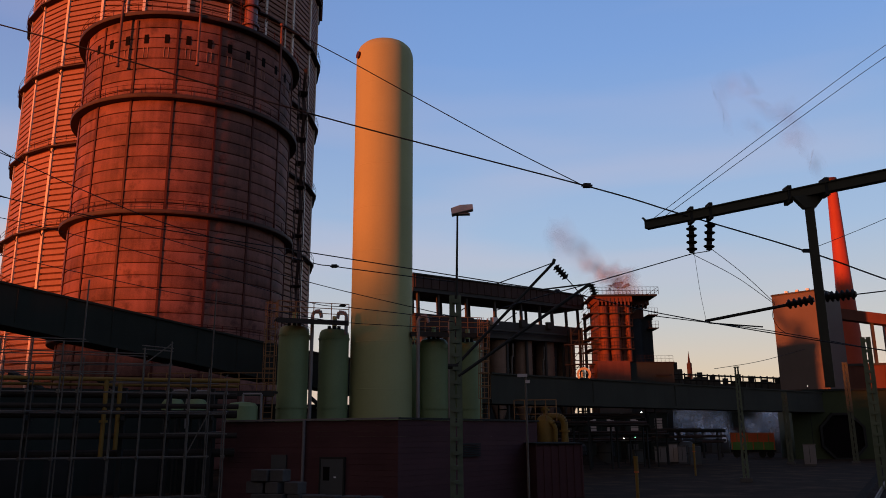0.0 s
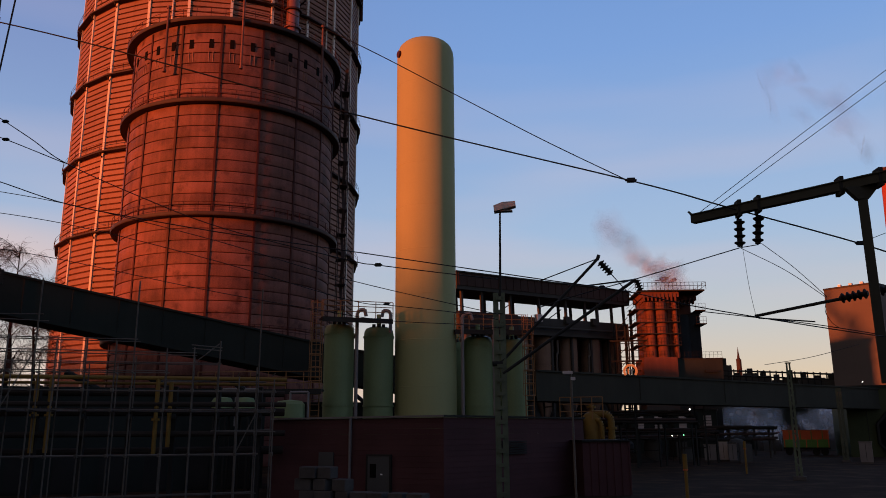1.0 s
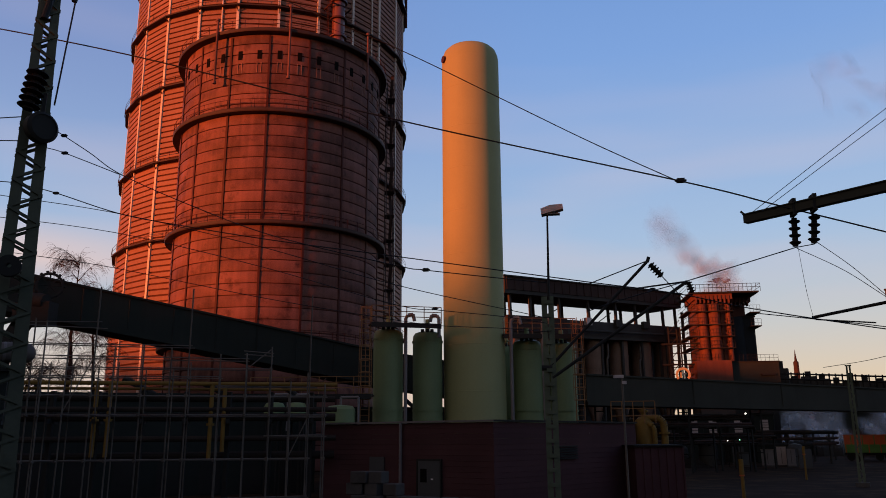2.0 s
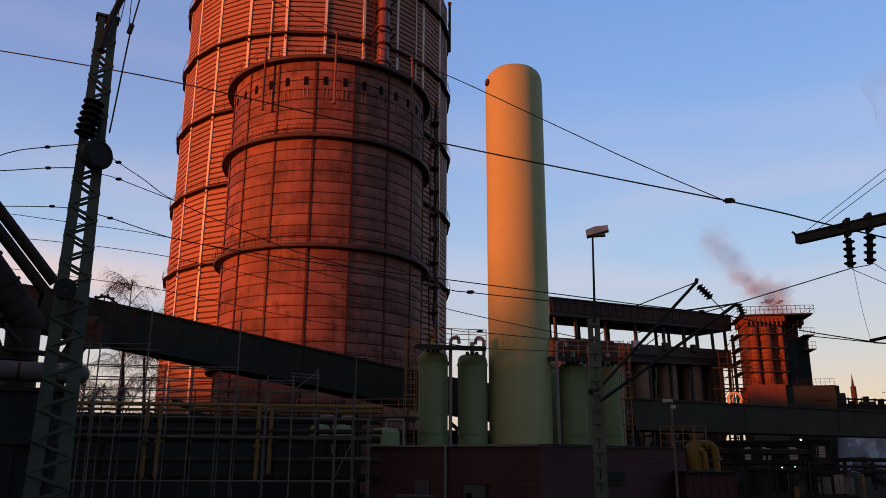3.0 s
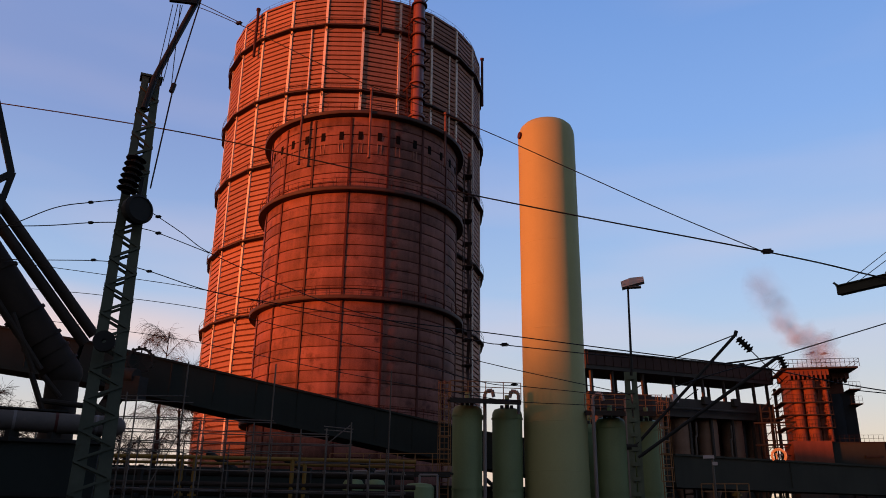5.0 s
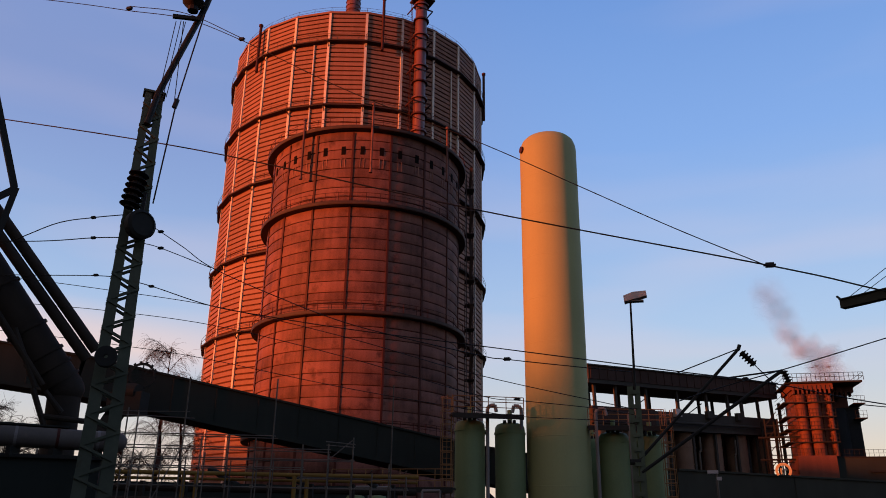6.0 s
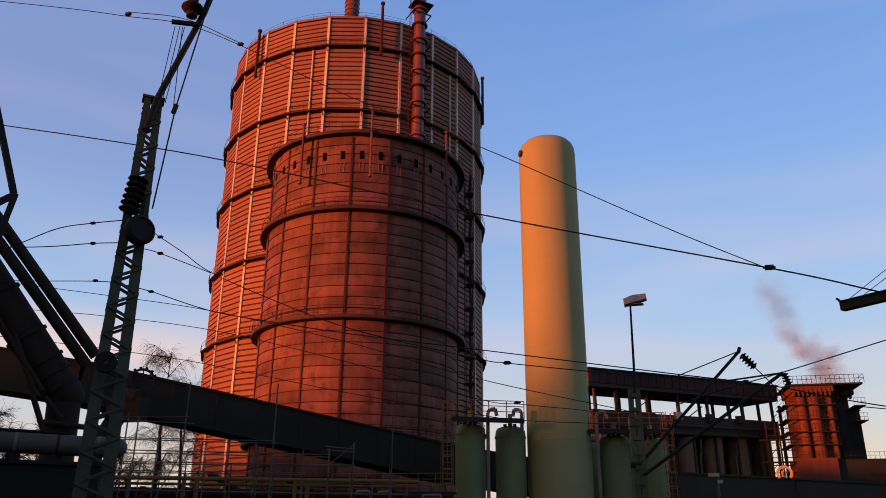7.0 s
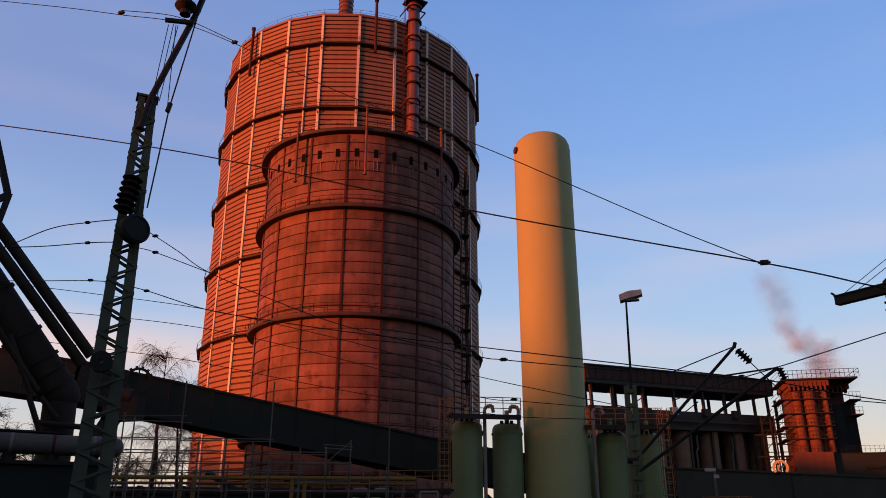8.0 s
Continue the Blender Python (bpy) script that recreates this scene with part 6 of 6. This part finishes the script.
def yard_clutter():
    """Pipe racks, drums and cabinets standing under and before the gallery."""
    rnd = random.Random(31)
    for k in range(26):
        az, d = rnd.uniform(10.0, 18.6), rnd.uniform(82, 118)
        kind = k % 4
        m = Matrix.Translation(pol(az, d)) @ pose(0, 0, 0, 0, 0, rnd.uniform(-40, 40))
        if kind == 0:
            g = thing("drum", "dark upright drum standing in the yard", "drum", m, "yard drums")
            r, h = rnd.uniform(0.5, 1.0), rnd.uniform(1.6, 3.4)
            part("shell", Mesh().lathe([(r, 0), (r, h), (r * 0.7, h + 0.3), (0.01, h + 0.4)], 20), rnd.choice((BUNKER_DARK, DARK_METAL, DOOR_GREY)), g, smooth=True)
            part("hoop", Mesh().lathe([(r, h * 0.5), (r + 0.05, h * 0.5), (r + 0.05, h * 0.5 + 0.1), (r, h * 0.5 + 0.1)], 20), DARK_METAL, g)
        elif kind == 1:
            g = thing("switch_cabinet", "weathered grey switch cabinet in the yard", "cabinet", m, "switch cabinets")
            part("body", Mesh().box(-0.6, 0.6, -0.3, 0.3, 0.1, rnd.uniform(1.4, 2.0)), rnd.choice((BUNKER_DARK, DOOR_GREY)), g)
            part("base", Mesh().box(-0.65, 0.65, -0.35, 0.35, 0, 0.1), CONCRETE, g)
            part("door_leaf", Mesh().box(-0.5, 0.5, -0.33, -0.3, 0.2, 1.3), DOOR_GREY, g)
        elif kind == 2:
            g = thing("low_pipe_rack", "rusty frame carrying pipes low over the yard", "pipe rack", m, "pipe frames")
            L = rnd.uniform(3, 6)
            for x in (0, L):
                part("post", Mesh().box(x - 0.1, x + 0.1, -0.1, 0.1, 0, 3.6), BUNKER_DARK, g)
            for z, r in ((3.5, 0.22), (2.8, 0.14), (2.2, 0.18)):
                part("pipe_line", Mesh().tube((-0.6, -0.2, z), (L + 0.6, -0.2, z), r, n=10), rnd.choice((BUNKER_RED, DARK_PIPE, DARK_METAL)), g, smooth=True)
        else:
            g = thing("gravel_heap", "low heap of dark gravel", "heap", m, "gravel heaps")
            me = Mesh()
            prof = [(2.2, 0.0), (1.6, 0.35), (0.9, 0.75), (0.3, 0.95), (0.01, 1.0)]
            me.lathe(prof, 16)
            me.v = [(x * rnd.uniform(0.85, 1.15), y * rnd.uniform(0.85, 1.15), z * rnd.uniform(0.8, 1.1)) for x, y, z in me.v]
            part("heap", me, BALLAST, g)


yard_clutter()


def low_plant():
    """Pipe bundles, pale slot panels and white cabinets in the dark yard under the gallery."""
    for az, d, z, L in ((4.0, 66, 4.0, 16), (5.2, 72, 3.1, 18), (8.0, 80, 2.4, 14), (7.0, 70, 4.7, 12)):
        m = Matrix.Translation(pol(az, d)) @ pose(0, 0, 0, 0, 0, 22)
        g = thing("ground_pipe_rack", "rusty bundle of pipes on short posts under the gallery", "pipe rack", m, "pipe bundles")
        for k in range(4):
            part("pipe_line", Mesh().tube((0, k * 0.35, z + 0.22 * (k % 2)), (L, k * 0.35, z + 0.22 * (k % 2)), 0.09 + 0.03 * (k % 3), n=8), (DARK_PIPE, BUNKER_RED, GREY_METAL, DARK_PIPE)[k], g, smooth=True)
        for k in range(5):
            part("post", Mesh().box(k * L / 4 - 0.07, k * L / 4 + 0.07, 0.3, 0.44, 0, z - 0.1), DARK_METAL, g)
            part("cross_beam", Mesh().box(k * L / 4 - 0.06, k * L / 4 + 0.06, -0.2, 1.3, z - 0.24, z - 0.1), DARK_METAL, g)
    # made-up dark boxes; their pale panels imitate bright slots of light
    for az, h in ((11.2, 2.0), (12.5, 2.1), (14.2, 1.9), (15.9, 1.6)):
        g = thing("panel_house", "dark box with one pale panel for a bright slot", "shed", Matrix.Translation(pol(az, 98)) @ pose(0, 0, 0, 0, 0, -az), "switch houses")
        part("shell", Mesh().box(-1.1, 1.1, 0, 2.5, 0, 5.6), GALLERY, g)
        part("roof", Mesh().box(-1.25, 1.25, -0.2, 2.7, 5.6, 5.75), DARK_METAL, g)
        door = part("slot_panel", Mesh().box(-0.45, 0.45, -0.06, -0.004, 5.0 - h, 5.0), LAMP_WHITE, g, "pale panel standing in for a bright slot")
        for k in range(5):
            part("slat", Mesh().box(-0.45, 0.45, -0.09, -0.06, 5.0 - h + k * h / 5, 5.0 - h + k * h / 5 + 0.06), DARK_METAL, door)
    for az, d, w, h, mat in ((15.9, 86, 1.2, 1.7, TRIM_PALE), (16.8, 87, 0.9, 2.0, LAMP_WHITE), (17.4, 86, 0.8, 1.8, TRIM_PALE), (25.6, 84, 1.1, 2.0, TRIM_PALE)):
        g = thing("white_cabinet", "pale weathered service cabinet standing in the yard", "cabinet", Matrix.Translation(pol(az, d)) @ pose(0, 0, 0, 0, 0, -az), "service cabinets")
        part("body", Mesh().box(-w / 2, w / 2, 0, 0.7, 0.15, h), mat, g)
        part("roof", Mesh().box(-w / 2 - 0.06, w / 2 + 0.06, -0.06, 0.76, h, h + 0.08), GREY_METAL, g)
        part("plinth", Mesh().box(-w / 2, w / 2, 0, 0.7, 0, 0.15), CONCRETE, g)
        part("door_gap", Mesh().box(-0.02, 0.02, -0.012, 0, 0.3, h - 0.1), DARK_METAL, g)


low_plant()

# yard lamps and the lit sign
for az, el, d, r, mat, lab in ((14.75, 1.5, 84, 0.14, LIGHT_WHITE, "small bright white yard lamp"), (17.6, 3.0, 150, 0.22, LIGHT_WHITE, "small bright white plant lamp"), (19.2, 2.7, 150, 0.18, LIGHT_WHITE, "small bright white plant lamp"),
                               (14.2, -0.3, 85, 0.10, LIGHT_GREEN, "small green signal light"), (13.4, -0.35, 85, 0.10, LIGHT_WHITE, "small white yard light"), (13.8, -0.35, 85, 0.09, LIGHT_WHITE, "small white yard light"), (25.9, 3.1, 103, 0.09, LIGHT_WHITE, "small bright white plant lamp")):
    p = at(az, el, d)
    g = thing("yard_light", lab, "lamp", Matrix.Translation((p.x, p.y, 0)), "yard lights")
    part("pole", Mesh().tube((0, 0, 0), (0, 0, p.z), 0.04, n=6), DARK_METAL, g)
    r *= 0.6
    part("bulb", Mesh().lathe([(0.01, p.z - r), (r * 0.7, p.z - r * 0.7), (r, p.z), (r * 0.7, p.z + r * 0.7), (0.01, p.z + r)], 10), mat, g, smooth=True)
p = at(10.74, 4.4, 64)
sign = thing("lit_sign", "glowing orange arched sign on the conveyor gallery", "sign", Matrix.Translation((p.x, p.y, 0)) @ pose(0, 0, 0, 0, 0, -11))
arch = Mesh()
arch.path([(0.5 * math.cos(radians(a)), 0, p.z - 0.05 + 0.5 * math.sin(radians(a))) for a in range(-40, 221, 20)], 0.10, 8)
part("arch", arch, LIGHT_ORANGE, sign, smooth=True)
part("bar", Mesh().box(-0.22, -0.12, -0.03, 0.03, p.z - 0.3, p.z + 0.15), LIGHT_ORANGE, sign)
part("second_bar", Mesh().box(0.02, 0.12, -0.03, 0.03, p.z - 0.3, p.z + 0.1).box(0.12, 0.28, -0.03, 0.03, p.z - 0.02, p.z + 0.1), LAMP_WHITE, sign)
part("stand", Mesh().box(-0.05, 0.05, 0.02, 0.1, 7.9, p.z - 0.3), DARK_METAL, sign)


# ---- bare trees ----
def bare_tree(az, d, h, seed, label, droop=0.6, spread=1.0):
    rnd = random.Random(seed)
    g = thing("bare_tree", label, "tree", Matrix.Translation(pol(az, d)))
    trunk, limbs, twigs = Mesh(), Mesh(), Mesh()
    p, r = Vector((0, 0, 0)), h * 0.018
    pts = [p]
    for k in range(8):
        q = p + Vector((rnd.uniform(-0.25, 0.25), rnd.uniform(-0.25, 0.25), h / 8.5))
        trunk.tube(p, q, r * (1 - k / 8.6), r * (1 - (k + 1) / 8.6), n=8)
        p = q
        pts.append(p)
    for k in range(34):
        f = rnd.uniform(0.28, 1.0)
        i = min(int(f * 8), 7)
        b = pts[i].lerp(pts[i + 1], f * 8 - i)
        a = rnd.uniform(0, 2 * math.pi)
        L = h * rnd.uniform(0.14, 0.26) * (1.25 - f * 0.7) * spread
        v = Vector((math.cos(a), math.sin(a), rnd.uniform(0.5, 1.3))).normalized()
        q = b
        for s in range(4):
            v = (v + Vector((rnd.uniform(-0.2, 0.2), rnd.uniform(-0.2, 0.2), -0.12 * droop * s))).normalized()
            e = q + v * L / 4
            limbs.tube(q, e, 0.05 * (1 - s / 5), 0.05 * (1 - (s + 1) / 5), n=5)
            for t in range(15):
                c = q.lerp(e, rnd.random())
                w = (v + Vector((rnd.uniform(-1, 1), rnd.uniform(-1, 1), rnd.uniform(-0.6, 0.5)))).normalized()
                for u in range(4):
                    w = (w + Vector((rnd.uniform(-0.2, 0.2), rnd.uniform(-0.2, 0.2), -0.45 * droop))).normalized()
                    o = c + w * h * rnd.uniform(0.012, 0.026)
                    twigs.tube(c, o, 0.012, 0.009, n=3, caps=False)
                    c = o
            q = e
    part("trunk", trunk, BARK, g, smooth=True)
    tagged(part("branching", limbs, BARK, g), kind="stuff")
    tagged(part("twig_mass", twigs, BIRCH, g), kind="stuff")


bare_tree(-34.0, 98, 25.5, 1, "bare birch with drooping twigs beside the gas holder", 1.0)
bare_tree(-32.2, 100, 22.0, 7, "bare tree standing close before the gas holder", 0.7, 0.9)
for k, (az, d, h) in enumerate(((-45.5, 74, 13.5), (-43.2, 78, 12.5), (-41.5, 90, 13.5), (-48, 80, 14), (-36.5, 95, 13.0))):
    bare_tree(az, d, h, 20 + k, "bare twiggy tree behind the ducts", 0.3, 1.5)


# ---- steam and smoke ----
def puff(name, place, size, n, flake, mat, seed, label, squash=(1, 1, 1)):
    """A loose ball of thin flakes, thickest in their middles."""
    rnd = random.Random(seed)
    m, thick = Mesh(), []
    for _ in range(n):
        c = Vector((rnd.gauss(0, 0.42), rnd.gauss(0, 0.42), rnd.gauss(0, 0.42)))
        c = Vector((c.x * size * squash[0], c.y * size * squash[1], c.z * size * squash[2]))
        u = Vector((rnd.gauss(0, 0.5), -1 + rnd.gauss(0, 0.3), rnd.gauss(0, 0.5))).normalized()
        v = u.orthogonal().normalized()
        w = u.cross(v)
        r = flake * rnd.uniform(0.6, 1.5)
        k = 10
        rim = [rnd.uniform(0.75, 1.15) for _ in range(k)]
        spoke = [v * math.cos(2 * math.pi * i / k) + w * math.sin(2 * math.pi * i / k) for i in range(k)]
        m.put([c] + [c + s * r * 0.5 * e + u * rnd.uniform(-0.1, 0.1) * r for s, e in zip(spoke, rim)] + [c + s * r * e for s, e in zip(spoke, rim)],
              [(0, 1 + i, 1 + (i + 1) % k) for i in range(k)] + [(1 + i, 1 + k + i, 1 + k + (i + 1) % k, 1 + (i + 1) % k) for i in range(k)])
        thick += [1.0] + [0.45] * k + [0.0] * k
    me = m.data(name)
    me.attributes.new("thickness", "FLOAT", "POINT").data.foreach_set("value", thick)
    ob = part(name, me, mat)
    ob.matrix_basis = Matrix.Translation(place)
    return tagged(ob, label, "smoke", kind="stuff")


drift = []
tower_top = pol(14.2, 104, 21.0)
for k in range(13):
    f = k / 12
    p = tower_top + Vector((0.3 - 9.6 * f ** 1.25, 0, 0.2 + 9.2 * f))
    end = tower_top + Vector((0.3 - 5.4 * f ** 1.1 + 0.5 * math.sin(9 * f), 0, 0.2 + 13.6 * f))
    size = 2.6 - 1.1 * f if k < 8 else 1.4 + 0.6 * f
    ob = puff("steam_puff", p, size, 4 if k < 4 else 2, 2.0 + 0.6 * f, STEAM_PINK if k < 8 else SMOKE_GREY, 40 + k, "pinkish steam rising from the quenching tower", (1.25 - 0.5 * f, 1.0, 0.9))
    drift.append((ob, p, (end - p) / 8))
chim_top = pol(28.85, 200, 65)
for k in range(5):
    p = chim_top + Vector((-2.2 - 4.4 * k, 0, 3.5 + 5.5 * k))
    ob = puff("smoke_puff", p, 3.0 + 1.4 * k, 3, 3.2 + 0.9 * k, SMOKE_GREY, 60 + k, "thin grey smoke drifting from the red chimney", (1, 1, 1))
    drift.append((ob, p, Vector((-0.25, 0, 0.5))))
for k in range(7):
    p = pol(17.0 + k * 1.25, 126, 3.6 + (k % 3) * 0.7)
    ob = puff("low_steam_puff", p, 2.6, 4, 2.2, STEAM_LOW, 80 + k, "bluish steam drifting low under the gallery", (1.3, 1.0, 0.75))
    drift.append((ob, p, Vector((0.22, 0, 0.06 * (k % 3)))))


def motions():
    """The smoke drifts with the air; all else stands still."""
    for ob, p, v in drift:
        walk(ob, [(t, Matrix.Translation(p + v * t)) for t in (0.0, 4.0, 8.0)])


motions()
